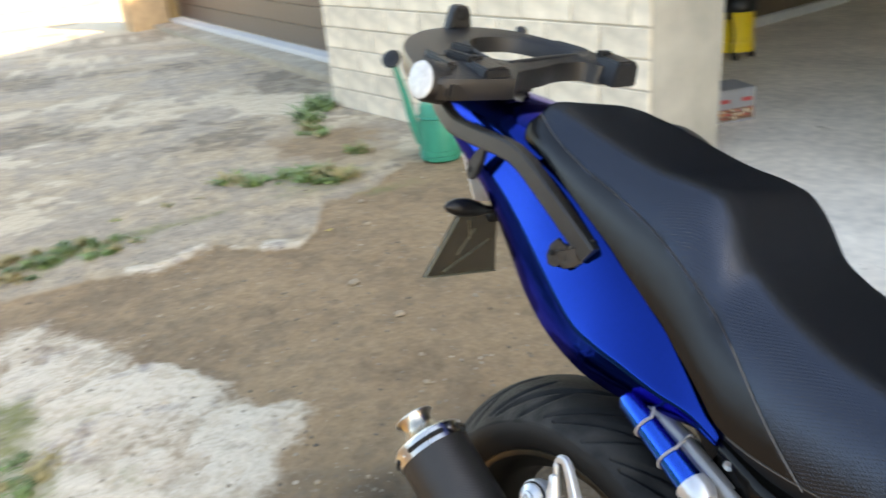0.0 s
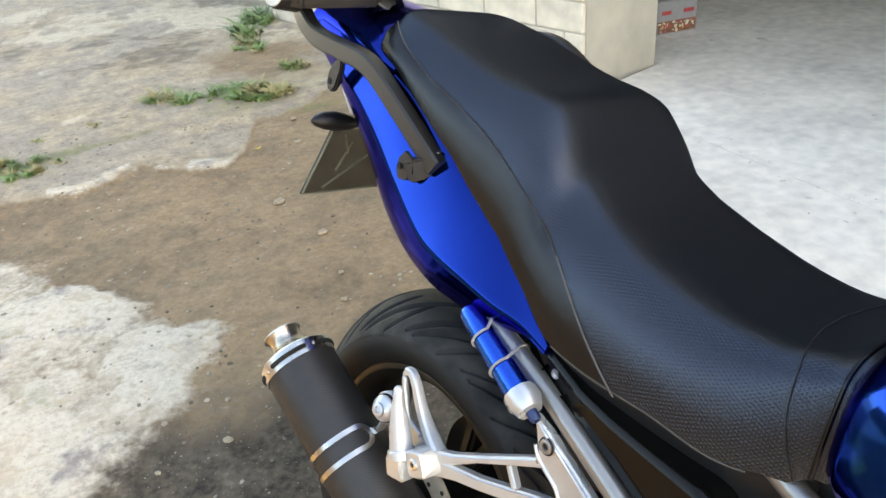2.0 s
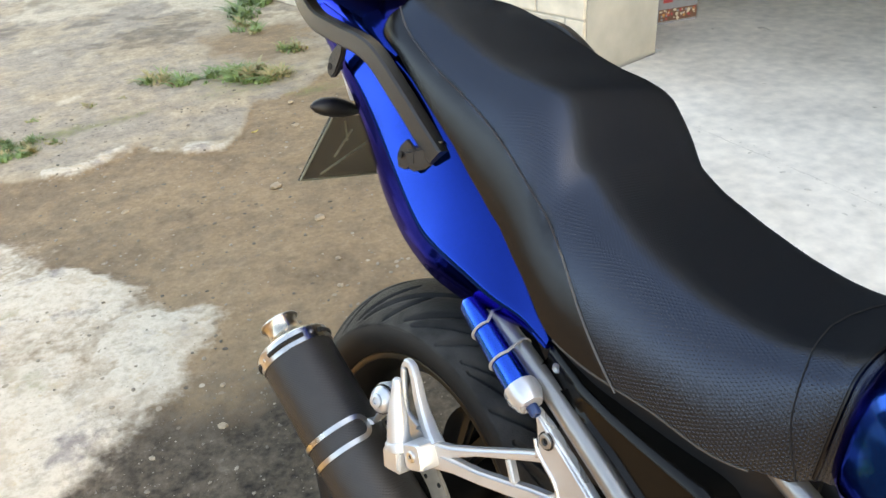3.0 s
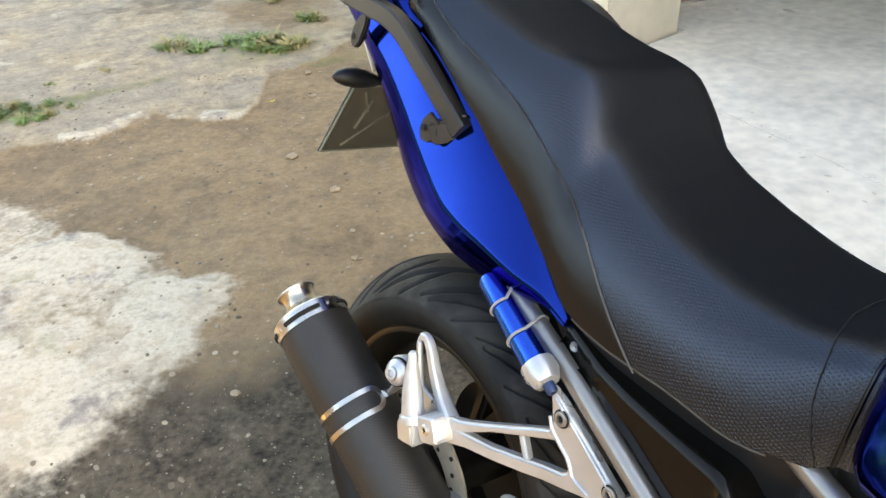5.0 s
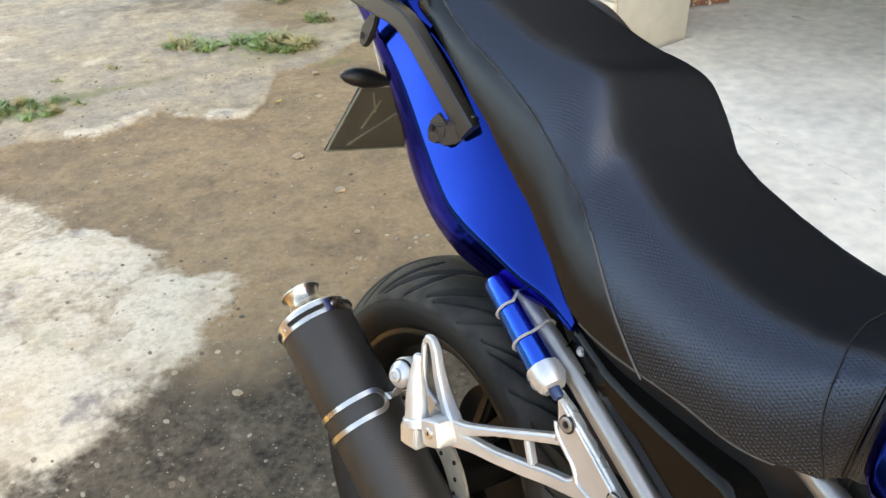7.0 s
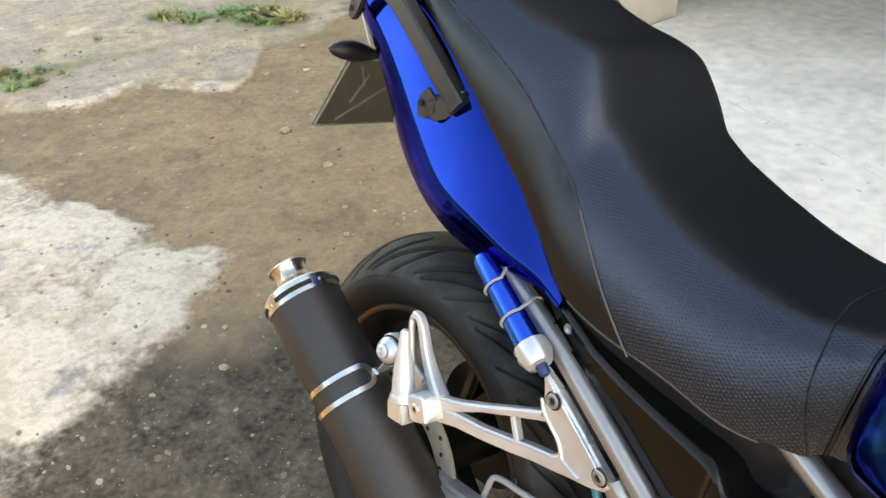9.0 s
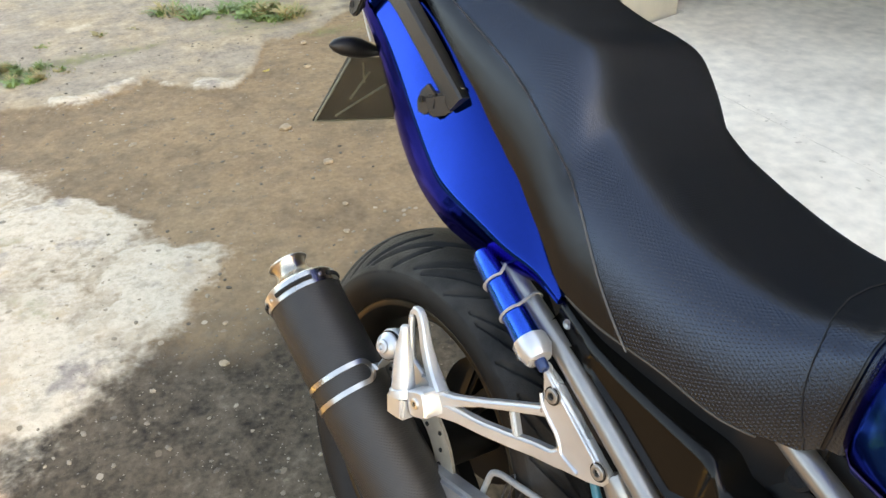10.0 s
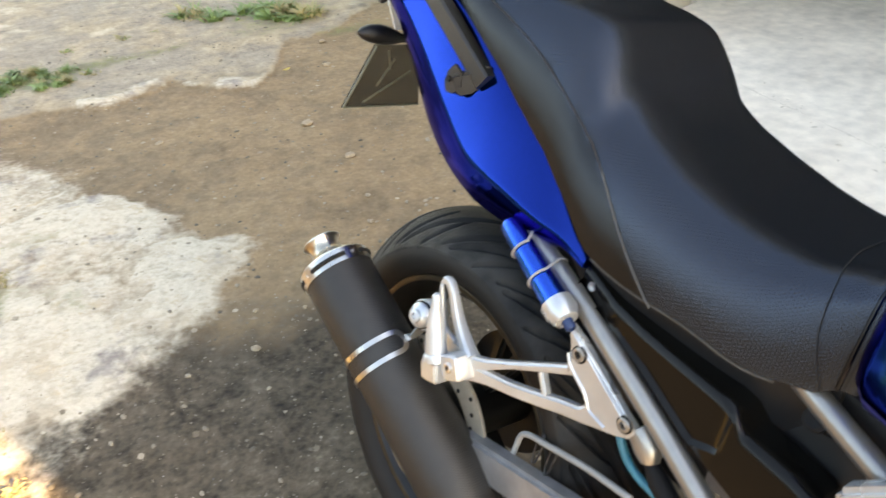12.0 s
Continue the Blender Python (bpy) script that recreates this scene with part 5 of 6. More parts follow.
    cyl = bike("master_cylinder", sweep([(-0.114, -0.366, 0.556), (-0.114, -0.385, 0.540), (-0.115, -0.392, 0.526)], [0.016, 0.018, 0.011], 16), TUBE, label="small cast master cylinder")
    bike("cylinder_boot", sweep([(-0.115, -0.392, 0.527), (-0.116, -0.410, 0.513), (-0.117, -0.45, 0.490)], [0.008, 0.013, 0.012], 14), RUBBER, cyl)


def build_tank():
    rings = []
    for y, w, top, low in ((-0.547, 0.120, 0.835, 0.735), (-0.553, 0.145, 0.86, 0.718), (-0.566, 0.160, 0.885, 0.708), (-0.60, 0.170, 0.91, 0.702), (-0.68, 0.176, 0.95, 0.700), (-0.80, 0.175, 0.97, 0.71), (-0.92, 0.15, 0.955, 0.74), (-1.0, 0.09, 0.92, 0.78)):
        ring = []
        for i in range(28):
            a = 2 * math.pi * i / 28
            c, s = math.cos(a), math.sin(a)
            e = (abs(c) ** 3 + abs(s) ** 3) ** (-1 / 3)
            ring.append((CX + (w + 0.045) * c * e, y, (top + low) / 2 + (top - low) / 2 * s * e))
        rings.append(ring)
    bike("fuel_tank", loft(rings), BLUE, label="glossy metallic blue fuel tank")
    bike("engine", box((0.30, 0.45, 0.36), (0, -0.80, 0.40), 0.04), BLACK_PLASTIC)


def build_rear_end():
    # splash guard with plate, turn signal
    bm = slab([(-0.080, 0.384, 0.684), (0.085, 0.384, 0.684), (0.05, 0.36, 0.80), (-0.042, 0.36, 0.80)], 0.004, (0, 1, 0), 0.001)
    g = bike("rear_mudguard", bm, SMOKED, label="thin smoked plastic rear mudguard flap")
    for a, b in (((-0.077, 0.381, 0.687), (-0.040, 0.357, 0.798)), ((-0.040, 0.380, 0.694), (0.045, 0.368, 0.752)), ((0.0, 0.367, 0.755), (-0.012, 0.361, 0.790)), ((-0.02, 0.373, 0.725), (0.005, 0.363, 0.775)), ((-0.078, 0.381, 0.6855), (0.083, 0.381, 0.6855))):
        bike("moulded_rib", beam(a, b, 0.0025, 0.0025, (0, 1, 0)), RIB_OLIVE, g)
    bike("mudguard_arm", beam((0.045, 0.30, 0.90), (0.045, 0.362, 0.79), 0.02, 0.04, (1, 0, 0), 0.004), BLACK_PLASTIC, g)
    for s in (-1, 1):
        def ix(x):
            return -x if s < 0 else 2 * CX + x
        ind = sweep([(ix(0.02), 0.30, 0.825), (ix(0.034), 0.30, 0.826), (ix(0.044), 0.30, 0.827), (ix(0.060), 0.301, 0.829), (ix(0.076), 0.302, 0.831), (ix(0.094), 0.302, 0.832), (ix(0.107), 0.303, 0.832), (ix(0.114), 0.303, 0.832)], [0.0075, 0.0080, 0.0115, 0.0155, 0.0168, 0.0150, 0.0095, 0.0030], 20, 0.92)
        bike("turn_signal", ind, BLACK_PLASTIC, label="small black turn signal with smoked lens")
    bike("chain_guard", slab([(0.105, -0.36, 0.50), (0.105, 0.02, 0.43), (0.105, 0.06, 0.36), (0.105, -0.36, 0.34)], 0.006, (1, 0, 0), 0.001), BLACK_PLASTIC, label="black chain guard")
    bike("sprocket", moved(lathe(((0.070, 0.105), (0.076, 0.105)), 40, "x"), Matrix.Translation((-0.019, -0.027, 0.320))), RIM, label="dark rear sprocket")
    arm = bike("swingarm", beam((-0.132, -0.02, 0.325), (-0.118, -0.50, 0.42), 0.030, 0.056, (0, 0, 1), 0.006), SWINGARM, label="silver alloy swingarm")
    bike("swingarm_beam", beam((0.132, -0.02, 0.325), (0.118, -0.50, 0.42), 0.030, 0.056, (0, 0, 1), 0.006), SWINGARM, arm)
    bike("brake_stay", slab([(-0.136, -0.157, 0.380), (-0.134, -0.205, 0.388), (-0.128, -0.30, 0.405), (-0.128, -0.31, 0.375), (-0.134, -0.19, 0.345)], 0.006, (1, 0, 0), 0.0015), TUBE, arm)


def build_stand():
    """Side stand on the far side that the bike leans on."""
    st = bike("side_stand", sweep([(0.10, -0.62, 0.30), (0.15, -0.66, 0.16), (0.205, -0.70, -0.020)], 0.012, 12), BLACK_PLASTIC, label="black side stand")
    bike("stand_foot", box((0.05, 0.06, 0.01), (0.215, -0.70, -0.035), 0.003, Euler((0, radians(-14), 0)).to_matrix().to_4x4()), BLACK_PLASTIC, st)


build_stand()


def build_rack():
    """Ring-shaped top-case plate over the tail, rising a little to the rear."""
    RM = Matrix(((0.945, 0, 0, -0.0090), (0, 1, 0, 0), (0.10, 0.185, 1, 1.047 - 0.185 * 0.25), (0, 0, 0, 1)))
    outer = [(-0.04, 0.252), (-0.165, 0.268), (-0.182, 0.305), (-0.163, 0.38), (-0.112, 0.468), (-0.03, 0.535), (0.05, 0.562), (0.12, 0.562), (0.185, 0.535), (0.232, 0.45), (0.263, 0.37), (0.270, 0.31), (0.260, 0.292), (0.205, 0.294), (0.180, 0.318), (0.12, 0.318), (0.065, 0.300), (0.0, 0.285)]
    inner = [(0.02, 0.352), (0.008, 0.362), (0.002, 0.375), (0.002, 0.395), (0.006, 0.42), (0.03, 0.458), (0.065, 0.486), (0.11, 0.492), (0.155, 0.483), (0.188, 0.45), (0.208, 0.415), (0.216, 0.385), (0.212, 0.372), (0.192, 0.364), (0.16, 0.362), (0.12, 0.358), (0.08, 0.352), (0.045, 0.348)]

    def dense(pts):
        p = smooth_path([(*q, 0) for q in (*pts, pts[0])], 4)[:-1]
        return [(q.x, q.y) for q in p]

    out, inn = dense(outer), dense(inner)
    mid = [((a[0] * 0.5 + b[0] * 0.5), (a[1] * 0.5 + b[1] * 0.5)) for a, b in zip(out, inn)]
    loops = []
    for pts, z, k in ((out, -0.034, 0.97), (out, -0.010, 1.0), (out, -0.002, 0.985), (mid, 0.004, 1.0), (inn, -0.003, 1.02), (inn, -0.008, 1.0), (inn, -0.030, 1.0), (mid, -0.026, 1.0)):
        loops.append([(0.055 + (x - 0.055) * k, 0.40 + (y - 0.40) * k, z) for x, y in pts])
    bm = loft([*loops, loops[0]], True, False)
    bmesh.ops.remove_doubles(bm, verts=bm.verts, dist=1e-6)
    rack = bike("luggage_rack", moved(bm, RM), BLACK_PLASTIC, label="black plastic top-case rack plate with an open middle", angle=35)

    def bit(name, bm, material=BLACK_PLASTIC, label=""):
        return bike(name, moved(bm, RM), material, rack, label)

    for x0 in (-0.075, 0.230):
        bit("catch_pad", slab([(x0 - 0.030, 0.262, -0.03), (x0 + 0.034, 0.262, -0.03), (x0 + 0.034, 0.262, 0.006), (x0 + 0.02, 0.262, 0.014), (x0 - 0.02, 0.262, 0.012)], 0.055, (0, 1, 0), 0.003))
        bit("catch_slot", box((0.030, 0.014, 0.012), (x0 - 0.006, 0.312, 0.012), 0.002), GROOVE)
    bit("front_block", box((0.09, 0.03, 0.030), (-0.120, 0.278, -0.018), 0.006))
    bit("rear_catch", slab([(0.036, 0.556, -0.01), (0.096, 0.556, -0.01), (0.086, 0.556, 0.034), (0.080, 0.556, 0.041), (0.052, 0.556, 0.041), (0.046, 0.556, 0.034)], 0.022, (0, -1, 0), 0.003))
    bit("catch_window", box((0.020, 0.010, 0.018), (0.066, 0.532, 0.026), 0.003), GROOVE)
    bit("peg", moved(lathe(((-0.005, 0.012), (0.005, 0.011), (0.009, 0.007)), 14, "z"), Matrix.Translation((0.205, 0.515, 0.0))))
    bit("rib", box((0.010, 0.05, 0.02), (-0.085, 0.345, 0.004), 0.003, Euler((0, 0, radians(25))).to_matrix().to_4x4()))
    bit("rib", box((0.010, 0.04, 0.016), (-0.035, 0.40, 0.004), 0.003, Euler((0, 0, radians(25))).to_matrix().to_4x4()))
    for pts, r in (([(0.005, 0.318, 0.002), (0.06, 0.325, 0.003), (0.12, 0.338, 0.002), (0.19, 0.345, 0.002)], 0.005), ([(-0.02, 0.345, 0.002), (-0.015, 0.39, 0.002), (0.005, 0.44, 0.002)], 0.004), ([(0.215, 0.34, 0.0), (0.25, 0.38, 0.0), (0.232, 0.44, 0.0)], 0.004), ([(-0.11, 0.40, -0.004), (-0.055, 0.47, -0.004), (0.0, 0.52, -0.004)], 0.004)):
        bit("ridge", sweep(smooth_path(pts, 6), r, 8, 0.8))
    for x, y in ((-0.128, 0.325), (-0.045, 0.31), (-0.118, 0.365)):
        bit("ridge_block", slab([(x - 0.010, y - 0.02, -0.004), (x + 0.010, y - 0.02, -0.004), (x + 0.012, y + 0.022, -0.004), (x - 0.008, y + 0.022, -0.004)], 0.014, (0, 0, 1), 0.003))
    m = aim((-0.187, 0.304, -0.012), (-0.97, -0.06, 0.20))
    bit("corner_boss", moved(lathe(((-0.04, 0.030), (-0.006, 0.030), (0.0, 0.028)), 28), m))
    bit("reflector", moved(lathe(((0.0, 0.027), (0.002, 0.0265), (0.004, 0.019), (0.005, 0.006)), 32), m), LOCK_COVER, "round silver-white lock cover")
    bit("mount_plate", box((0.08, 0.08, 0.03), (0.05, 0.38, -0.045), 0.006))
    bike("bracket", slab([(-0.002, 0.272, 1.000), (0.076, 0.311, 1.003), (0.060, 0.340, 1.012), (-0.020, 0.305, 1.016)], 0.003, (0, 0, 1), 0.0008), TUBE, rack)


build_seat()
build_tail()
build_rails()
build_rack()
build_wheel()
build_silencer()
build_hanger()
build_frame()
build_tank()
build_rear_end()


# ---- things in the yard and garage ----
def build_watering_can():
    can = thing("watering_can", "green plastic watering can with a black rose beside the block wall", "watering can", pose(0.85, 3.02, 0.0, 0, 0, 0))
    body = lathe(((0.0, 0.108), (0.006, 0.114), (0.05, 0.117), (0.20, 0.112), (0.30, 0.100), (0.315, 0.092), (0.318, 0.070)), 36, "z")
    part("body", body, GREEN, can)
    for z in (0.03, 0.06, 0.24):
        part("rib", lathe(((z - 0.005, 0.113), (z, 0.1195), (z + 0.005, 0.113)), 36, "z"), GREEN, can)
    spout = smooth_path([(-0.09, 0.045, 0.09), (-0.125, 0.060, 0.20), (-0.155, 0.075, 0.36), (-0.19, 0.092, 0.52)], 6)
    part("spout", sweep(spout, [0.030 - 0.016 * i / 18 for i in range(19)], 16, up=(1, 0, 0)), GREEN, can)
    m = aim((-0.19, 0.092, 0.52), (-0.40, -0.55, 0.72))
    part("rose", moved(lathe(((0.0, 0.014), (0.02, 0.020), (0.05, 0.052), (0.062, 0.055), (0.066, 0.050), (0.068, 0.01)), 28), m), BLACK_PLASTIC, can, "black sprinkler rose")
    hoop = smooth_path([(0.0, 0.0, 0.315), (0.03, -0.01, 0.40), (0.11, -0.04, 0.40), (0.15, -0.05, 0.30), (0.12, -0.04, 0.14), (0.105, -0.035, 0.10)], 6)
    part("handle", sweep(hoop, 0.014, 12, up=(0.3, 1, 0)), GREEN, can)


def build_vacuum():
    v = thing("vacuum_cleaner", "yellow drum vacuum cleaner with a black lid on castors", "vacuum cleaner", pose(3.74, 4.06, 0.012))
    part("drum", lathe(((0.055, 0.125), (0.06, 0.150), (0.13, 0.152), (0.135, 0.145), (0.34, 0.135), (0.36, 0.140)), 36, "z"), YELLOW, v)
    part("base_band", lathe(((0.125, 0.150), (0.128, 0.155), (0.140, 0.153), (0.143, 0.145)), 36, "z"), YELLOW, v)
    part("lid", lathe(((0.36, 0.150), (0.375, 0.158), (0.42, 0.155), (0.48, 0.12), (0.51, 0.07), (0.515, 0.02)), 36, "z"), BLACK_PLASTIC, v, "black motor lid")
    for k in range(4):
        t = radians(45 + 90 * k + 10)
        c = (0.135 * math.cos(t), 0.135 * math.sin(t))
        leg = part("castor", moved(lathe(((-0.012, 0.024), (-0.008, 0.028), (0.008, 0.028), (0.012, 0.024)), 18, "x"), Matrix.Translation((*c, 0.028))), BLACK_PLASTIC, v)
        part("castor_arm", box((0.045, 0.045, 0.025), (*c, 0.058), 0.008), BLACK_PLASTIC, leg)
    for t in (radians(-150), radians(30)):
        part("clip", box((0.03, 0.03, 0.07), (0.148 * math.cos(t), 0.148 * math.sin(t), 0.345), 0.005), BLACK_PLASTIC, v)
    d = Vector((-0.72, -0.69, 0))
    s = Vector((0.69, -0.72, 0))
    cord = smooth_path([d * 0.12 + s * 0.02 + Vector((0, 0, 0.42)), d * 0.165 + s * -0.012 + Vector((0, 0, 0.34)), d * 0.165 + s * 0.012 + Vector((0, 0, 0.20)), d * 0.168 + s * 0.004 + Vector((0, 0, 0.10)), d * 0.19 + s * 0.02 + Vector((0, 0, 0.02))], 7)
    part("cord", sweep(cord, 0.008, 8, up=(1, 0, 0)), BLACK_PLASTIC, v, "black hanging cord")
    hose = smooth_path([s * 0.13 + Vector((0, 0, 0.44)), s * 0.20 + Vector((0, 0, 0.46)), s * 0.26 + Vector((0, 0, 0.52)), s * 0.22 + Vector((0, 0, 0.62)), s * 0.05 + Vector((0, 0, 0.60))], 6)
    part("hose", sweep(hose, 0.022, 12, up=(0.7, 0.7, 0)), BLACK_PLASTIC, v)


def build_carton():
    c = thing("cardboard_carton", "grey printed carton with red stripes and a mottled picture band", "box", pose(2.50, 2.68, 0.012, 0, 0, -4))
    part("body", box((0.26, 0.20, 0.185), (0, 0, 0.0925), 0.003), CARTON, c, smooth=False)
    part("lid_flap", box((0.262, 0.202, 0.006), (0.0, 0.004, 0.189), 0.002, Euler((radians(2), 0, 0)).to_matrix().to_4x4()), CARTON, c)
    for x, w in ((-0.07, 0.06), (0.075, 0.07)):
        part("red_stripe", box((w, 0.0015, 0.022), (x, -0.1008, 0.125)), RED, c, smooth=False)
    rnd = random.Random(4)
    part("picture_band", box((0.250, 0.0012, 0.066), (0, -0.1006, 0.046)), PRINT_B, c, smooth=False)
    for k in range(44):
        m = (PRINT_A, PRINT_C, RED, PRINT_A, CARTON)[k % 5]
        w, h = 0.006 + 0.014 * rnd.random(), 0.005 + 0.014 * rnd.random()
        part("picture_patch", box((w, 0.0010, h), (-0.113 + 0.226 * rnd.random(), -0.1013 - 0.0001 * (k % 7), 0.021 + 0.05 * rnd.random()), 0, Euler((0, rnd.random() * 3, 0)).to_matrix().to_4x4()), m, c, smooth=False)
    part("side_stripe", box((0.0015, 0.09, 0.022), (0.1308, 0.0, 0.125)), RED, c, smooth=False)


def build_board():
    m = FACE @ Matrix.Translation((0.0, 0, 0))
    b = part("wooden_board", moved(box((0.05, 2.2, 0.75), (0.905, -4.6, 0.47), 0.006), m), BROWN_BOARD, smooth=False)
    tagged(b, "brown wooden board standing on a pale plank against the garage wall", "board")
    q = part("plank", moved(box((0.10, 2.4, 0.085), (0.93, -4.6, 0.0545), 0.006), m), SILL, smooth=False)
    tagged(q, "pale plank lying along the foot of the garage wall", "plank")


def build_far_pier():
    m = pose(-0.36, 11.75, 0, 0, 0, 12)
    p = part("gate_pier", moved(box((0.55, 0.5, 1.3), (0, 0, 0.63), 0.01), m), BRICK_ORANGE, smooth=False)
    tagged(p, "weathered orange brick pier beside the brown gate", "pier", kind="structure")
    k = part("post", moved(box((0.13, 0.12, 1.4), (0.37, -0.16, 0.65), 0.01), m), POST, smooth=False)
    tagged(k, "tawny wooden post beside the brick pier", "post", kind="structure")


def weeds(name, label, spots, seed, tall, blades, mats, leafy=0.5):
    """A clump of thin bent blades and small broad leaves at the spots (x, y, rx, ry, share)."""
    rnd = random.Random(seed)
    holder = thing(name, label, "weed", Matrix.Translation((spots[0][0], spots[0][1], 0.0)))
    for mi, material in enumerate(mats):
        verts, faces = [], []
        for x, y, rx, ry, share in spots:
            crowns = []
            for _ in range(max(3, int(18 * share))):
                r, t = math.sqrt(rnd.random()), rnd.random() * 2 * math.pi
                crowns.append((x + rx * r * math.cos(t), y + ry * r * math.sin(t), 0.35 + 0.85 * rnd.random() ** 1.5, 0.018 + 0.05 * rnd.random()))
            for _ in range(int(blades * share / len(mats))):
                cx, cy, size, spread = rnd.choice(crowns)
                r = min(1.0, abs(rnd.gauss(0, 0.5)))
                t = rnd.random() * 2 * math.pi
                bx, by = cx + spread * r * math.cos(t) - spots[0][0], cy + spread * r * math.sin(t) - spots[0][1]
                h = tall * size * (0.35 + 0.75 * rnd.random()) * (1.15 - 0.5 * r)
                a = rnd.random() * 2 * math.pi
                lean = h * (0.3 + 0.9 * rnd.random())
                broad = rnd.random() < leafy
                w = (0.0078 if broad else 0.0020) * (0.6 + 0.7 * rnd.random())
                dx, dy = math.cos(a), math.sin(a)
                sx, sy = -dy * w, dx * w
                i = len(verts)
                prof = ((0.0, 0.5), (0.35, 1.0), (0.7, 0.85), (1.0, 0.05))
                for u, k in prof:
                    px, py, pz = bx + dx * lean * u ** 1.6, by + dy * lean * u ** 1.6, h * (u - 0.32 * u * u * (1.6 if broad else 1.0)) - 0.004
                    verts += [(px + sx * k, py + sy * k, pz), (px - sx * k, py - sy * k, pz + 0.001)]
                for q in range(3):
                    faces.append((i + 2 * q, i + 2 * q + 1, i + 2 * q + 3, i + 2 * q + 2))
        me = bpy.data.meshes.new("foliage")
        me.from_pydata(verts, [], faces)
        me.materials.append(material)
        ob = new("foliage", me)
        ob.parent = holder
        ob["kind"] = "stuff"


def stone_mesh(name, seed, size, flat=0.42):
    rnd = random.Random(seed)
    bm = bmesh.new()
    bmesh.ops.create_icosphere(bm, subdivisions=2, radius=size)
    off = Vector((rnd.random() * 9, rnd.random() * 9, rnd.random() * 9))
    sx = 0.7 + 0.7 * rnd.random()
    for v in bm.verts:
        k = 1 + 0.6 * noise.noise(v.co / size * 1.3 + off)
        v.co = Vector((v.co.x * k * sx, v.co.y * k, v.co.z * k * flat))
    return bm


def build_stones():
    big = ((0.044, 1.388, 0.017), (-0.03, 1.71, 0.024), (-0.56, 1.793, 0.012), (0.194, 2.277, 0.016), (-0.021, 0.947, 0.011), (-0.446, 0.51, 0.011), (0.253, 2.583, 0.014), (-0.42, 0.66, 0.008), (0.02, 1.10, 0.009), (-0.30, 0.62, 0.007))
    for i, (x, y, r) in enumerate(big):
        ob = part("stone", stone_mesh("stone", i + 3, r), STONE)
        ob.location = (x, y, r * 0.18 - 0.006)
        ob.rotation_euler = (0, 0, i * 1.7)
        tagged(ob, "small buff stone lying on the brown dirt", "stone", group="stones in the yard")
    rnd = random.Random(11)
    ball = bmesh.new()
    bmesh.ops.create_icosphere(ball, subdivisions=1, radius=1)
    unit = [v.co.copy() for v in ball.verts]
    tris = [[v.index for v in f.verts] for f in ball.faces]
    ball.free()
    verts, faces = [], []
    for i in range(5200):
        x, y = -1.5 + 2.2 * rnd.random(), 0.05 + 2.9 * rnd.random() ** 1.3
        r = 0.0012 + 0.0056 * rnd.random() ** 7
        p = ground_mix(x, y)
        if rnd.random() < 0.8 * p[0]:
            continue
        turn = rnd.random() * 6
        c, q, long, lump = math.cos(turn), math.sin(turn), 1 + 0.7 * rnd.random(), rnd.random() * 9
        base = len(verts)
        for v in unit:
            k = r * (1 + 0.45 * noise.noise(v * 1.4 + Vector((lump, x, y))))
            vx, vy = v.x * k * long, v.y * k
            verts.append((x + vx * c - vy * q, y + vx * q + vy * c, p[5] - 0.012 + r * 0.15 + v.z * k * 0.6))
        faces += [[base + k for k in f] for f in tris]
    me = bpy.data.meshes.new("gravel")
    me.from_pydata(verts, [], faces)
    me.materials.append(GRIT)
    tagged(new("gravel", me), "fine pale gravel strewn over the dirt", "gravel", kind="stuff")


build_watering_can()
build_vacuum()
build_carton()
build_board()
build_far_pier()
build_stones()
weeds("weed_clump", "green leafy weeds with dry stalks in the broken paving", ((0.02, 3.16, 0.26, 0.11, 0.5), (0.20, 3.04, 0.15, 0.09, 0.38), (-0.24, 3.26, 0.10, 0.06, 0.12)), 1, 0.095, 2100, (LEAF, LEAF_DRY, LEAF), 0.6)
weeds("weed_clump", "dark green weeds growing at the foot of the block wall", ((0.56, 4.72, 0.10, 0.14, 0.7), (0.42, 4.35, 0.10, 0.12, 0.3)), 2, 0.19, 700, (LEAF, LEAF_DARK), 0.6)
weeds("weed_clump", "small green weeds in the dirt near the block wall", ((0.35, 4.02, 0.09, 0.13, 0.5), (0.47, 3.42, 0.06, 0.06, 0.5)), 3, 0.10, 420, (LEAF, LEAF_DRY))
weeds("grass_tuft", "low green grass strip along the paving edge", ((-1.05, 2.66, 0.22, 0.14, 0.5), (-1.38, 2.58, 0.30, 0.18, 0.6)), 4, 0.055, 5200, (LEAF, LEAF_DRY, LEAF_DARK), 0.12)
for at, seed in (((-0.874, 3.018), 21), ((-0.791, 2.643), 22), ((-0.378, 3.339), 23), ((-0.465, 3.103), 24), ((-0.628, 3.058), 25)):
    weeds("grass_tuft", "small yellow-green tuft in the broken paving", ((*at, 0.035, 0.025, 0.12),), seed, 0.035, 420, (LEAF, LEAF_DRY), 0.3)
weeds("grass_tuft", "sparse green grass beside the pale cement", ((-1.36, 1.18, 0.20, 0.22, 0.7), (-1.62, 1.75, 0.16, 0.18, 0.3), (-1.10, 1.02, 0.16, 0.12, 0.25)), 5, 0.020, 9000, (LEAF_DARK, LEAF_DRY, LEAF), 0.1)
weeds("grass_tuft", "dry straw-coloured grass lying in the sun", ((-1.22, 0.38, 0.22, 0.28, 0.7), (-1.02, 0.14, 0.10, 0.16, 0.3)), 6, 0.03, 5000, (STRAW, LEAF_DRY), 0.2)


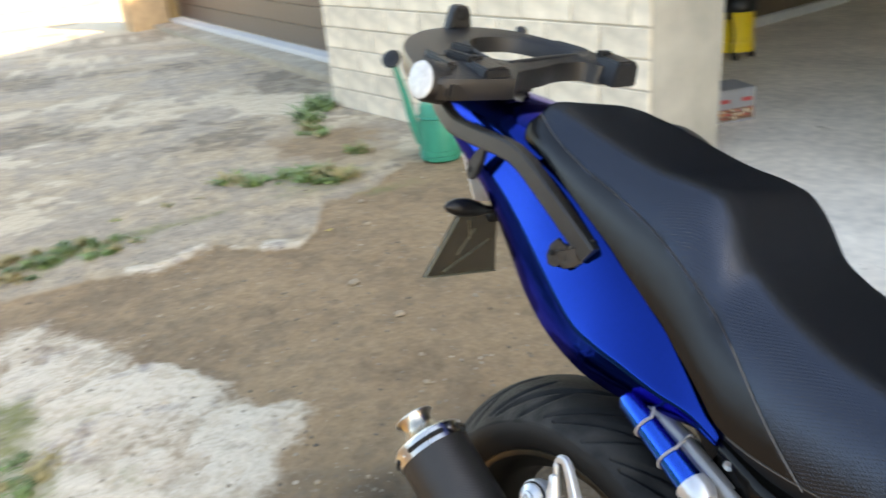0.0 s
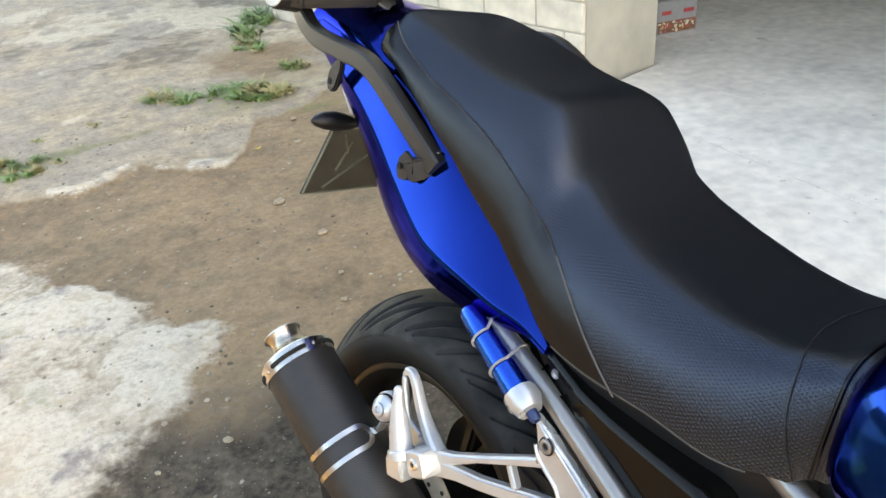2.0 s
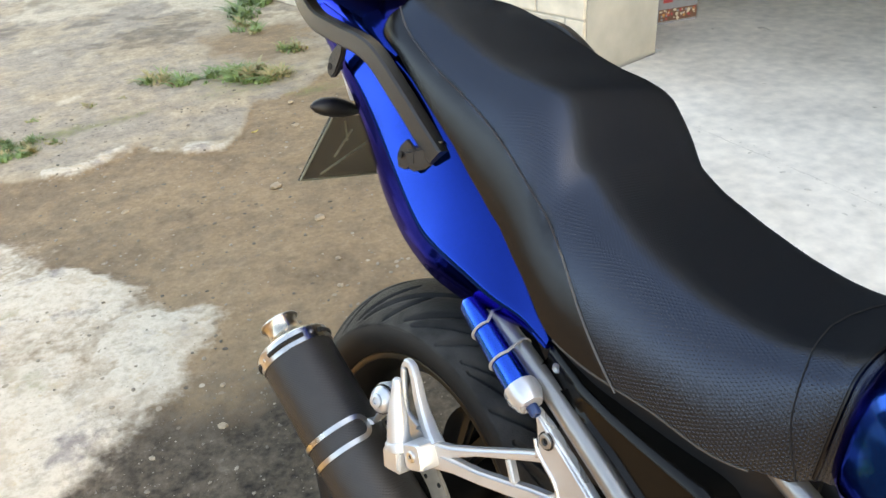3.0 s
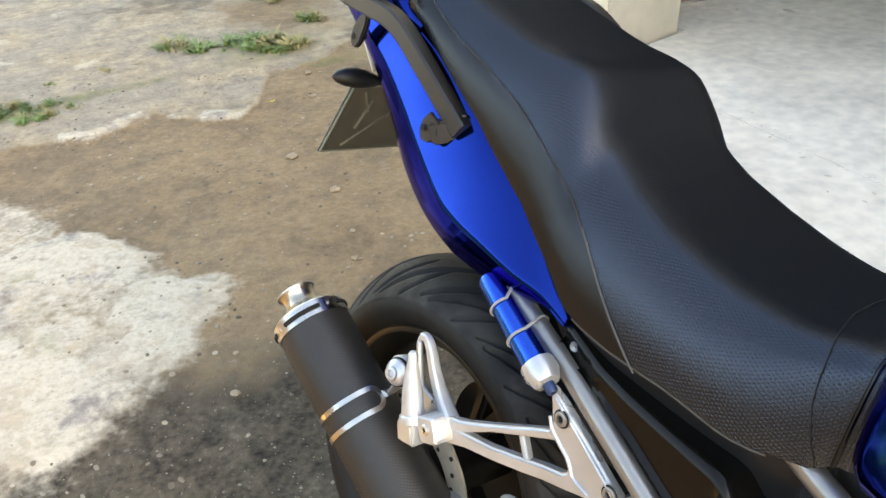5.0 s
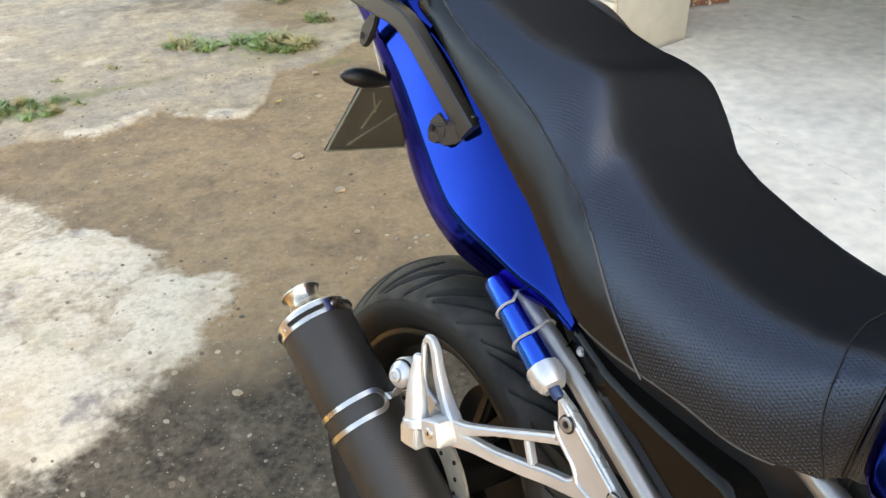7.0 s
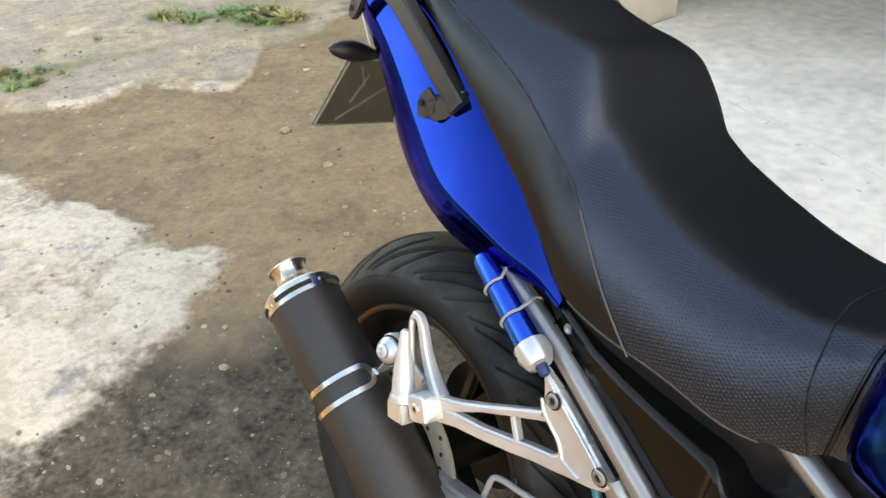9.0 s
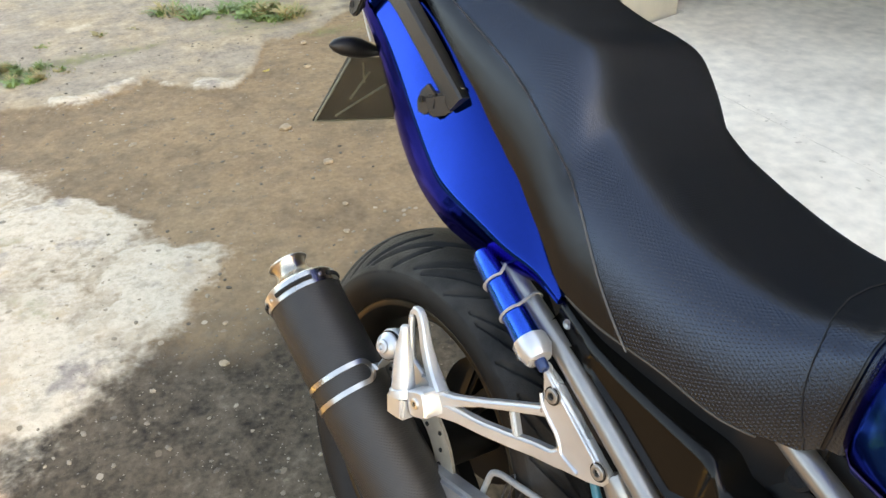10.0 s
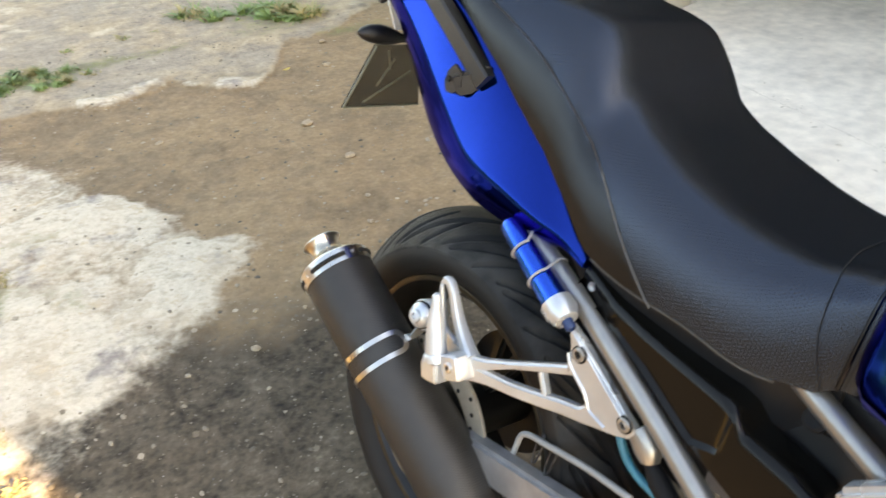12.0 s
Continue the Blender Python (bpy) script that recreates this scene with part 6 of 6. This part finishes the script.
def build_fallen_leaf(x, y, material, label, turn):
    """A small curled leaf with a pointed tip lying on the ground."""
    rings = []
    for i in range(7):
        u = i / 6
        w = 0.009 * math.sin(math.pi * (0.06 + 0.9 * u)) ** 0.8
        z = 0.004 + 0.005 * (u - 0.5) ** 2 * 4
        rings.append([((u - 0.5) * 0.034, -w, z + 0.003), ((u - 0.5) * 0.034, 0, z), ((u - 0.5) * 0.034, w, z + 0.003), ((u - 0.5) * 0.034, 0, z - 0.0008)])
    leaf = part("fallen_leaf", loft(rings), material)
    leaf.matrix_world = pose(x, y, -0.006, 0, 0, turn)
    tagged(leaf, label, "leaf", group="fallen leaves")


build_fallen_leaf(0.019, 2.288, STRAW, "small curled yellow leaf fallen on the dirt", 20)
build_fallen_leaf(-0.108, 3.352, BROWN_BOARD, "small dry brown leaf lying beside the weeds", 0)
build_fallen_leaf(0.097, 3.142, BROWN_BOARD, "small dry brown leaf lying beside the weeds", 40)
build_fallen_leaf(0.252, 3.026, BROWN_BOARD, "small dry brown leaf lying beside the weeds", 80)
# ---- blocks of the front wall ----
PITCH, COURSE, JOINT = 0.351, 0.1425, 0.010


def build_blocks():
    wall = bpy.data.objects["wall_front"]

    def block(length):
        bm = box((length, 0.022, COURSE - JOINT), (0, 0, 0))
        bmesh.ops.bevel(bm, geom=bm.edges[:], offset=0.004, segments=1, affect="EDGES")
        me = bpy.data.meshes.new("block")
        bm.to_mesh(me)
        bm.free()
        me.materials.append(BLOCK)
        return me

    full = block(PITCH - JOINT)
    rnd = random.Random(8)
    for c in range(23):
        a = 0.055 - PITCH if c % 2 == 0 else 0.2305 - PITCH
        z = (c + 0.5) * COURSE
        while a < WALL_END:
            lo, hi = max(a + JOINT / 2, 0.0), min(a + PITCH - JOINT / 2, WALL_END - 0.001)
            if hi - lo > 0.03:
                me = full if hi - lo > PITCH - JOINT - 0.001 else block(hi - lo)
                ob = new("block", me)
                ob.matrix_world = FACE @ Matrix.Translation(((lo + hi) / 2, -0.0105 + 0.002 * rnd.random(), z)) @ Euler((0.004 * (rnd.random() - 0.5), 0.006 * (rnd.random() - 0.5), 0)).to_matrix().to_4x4()
                ob.parent = wall
            a += PITCH


build_blocks()
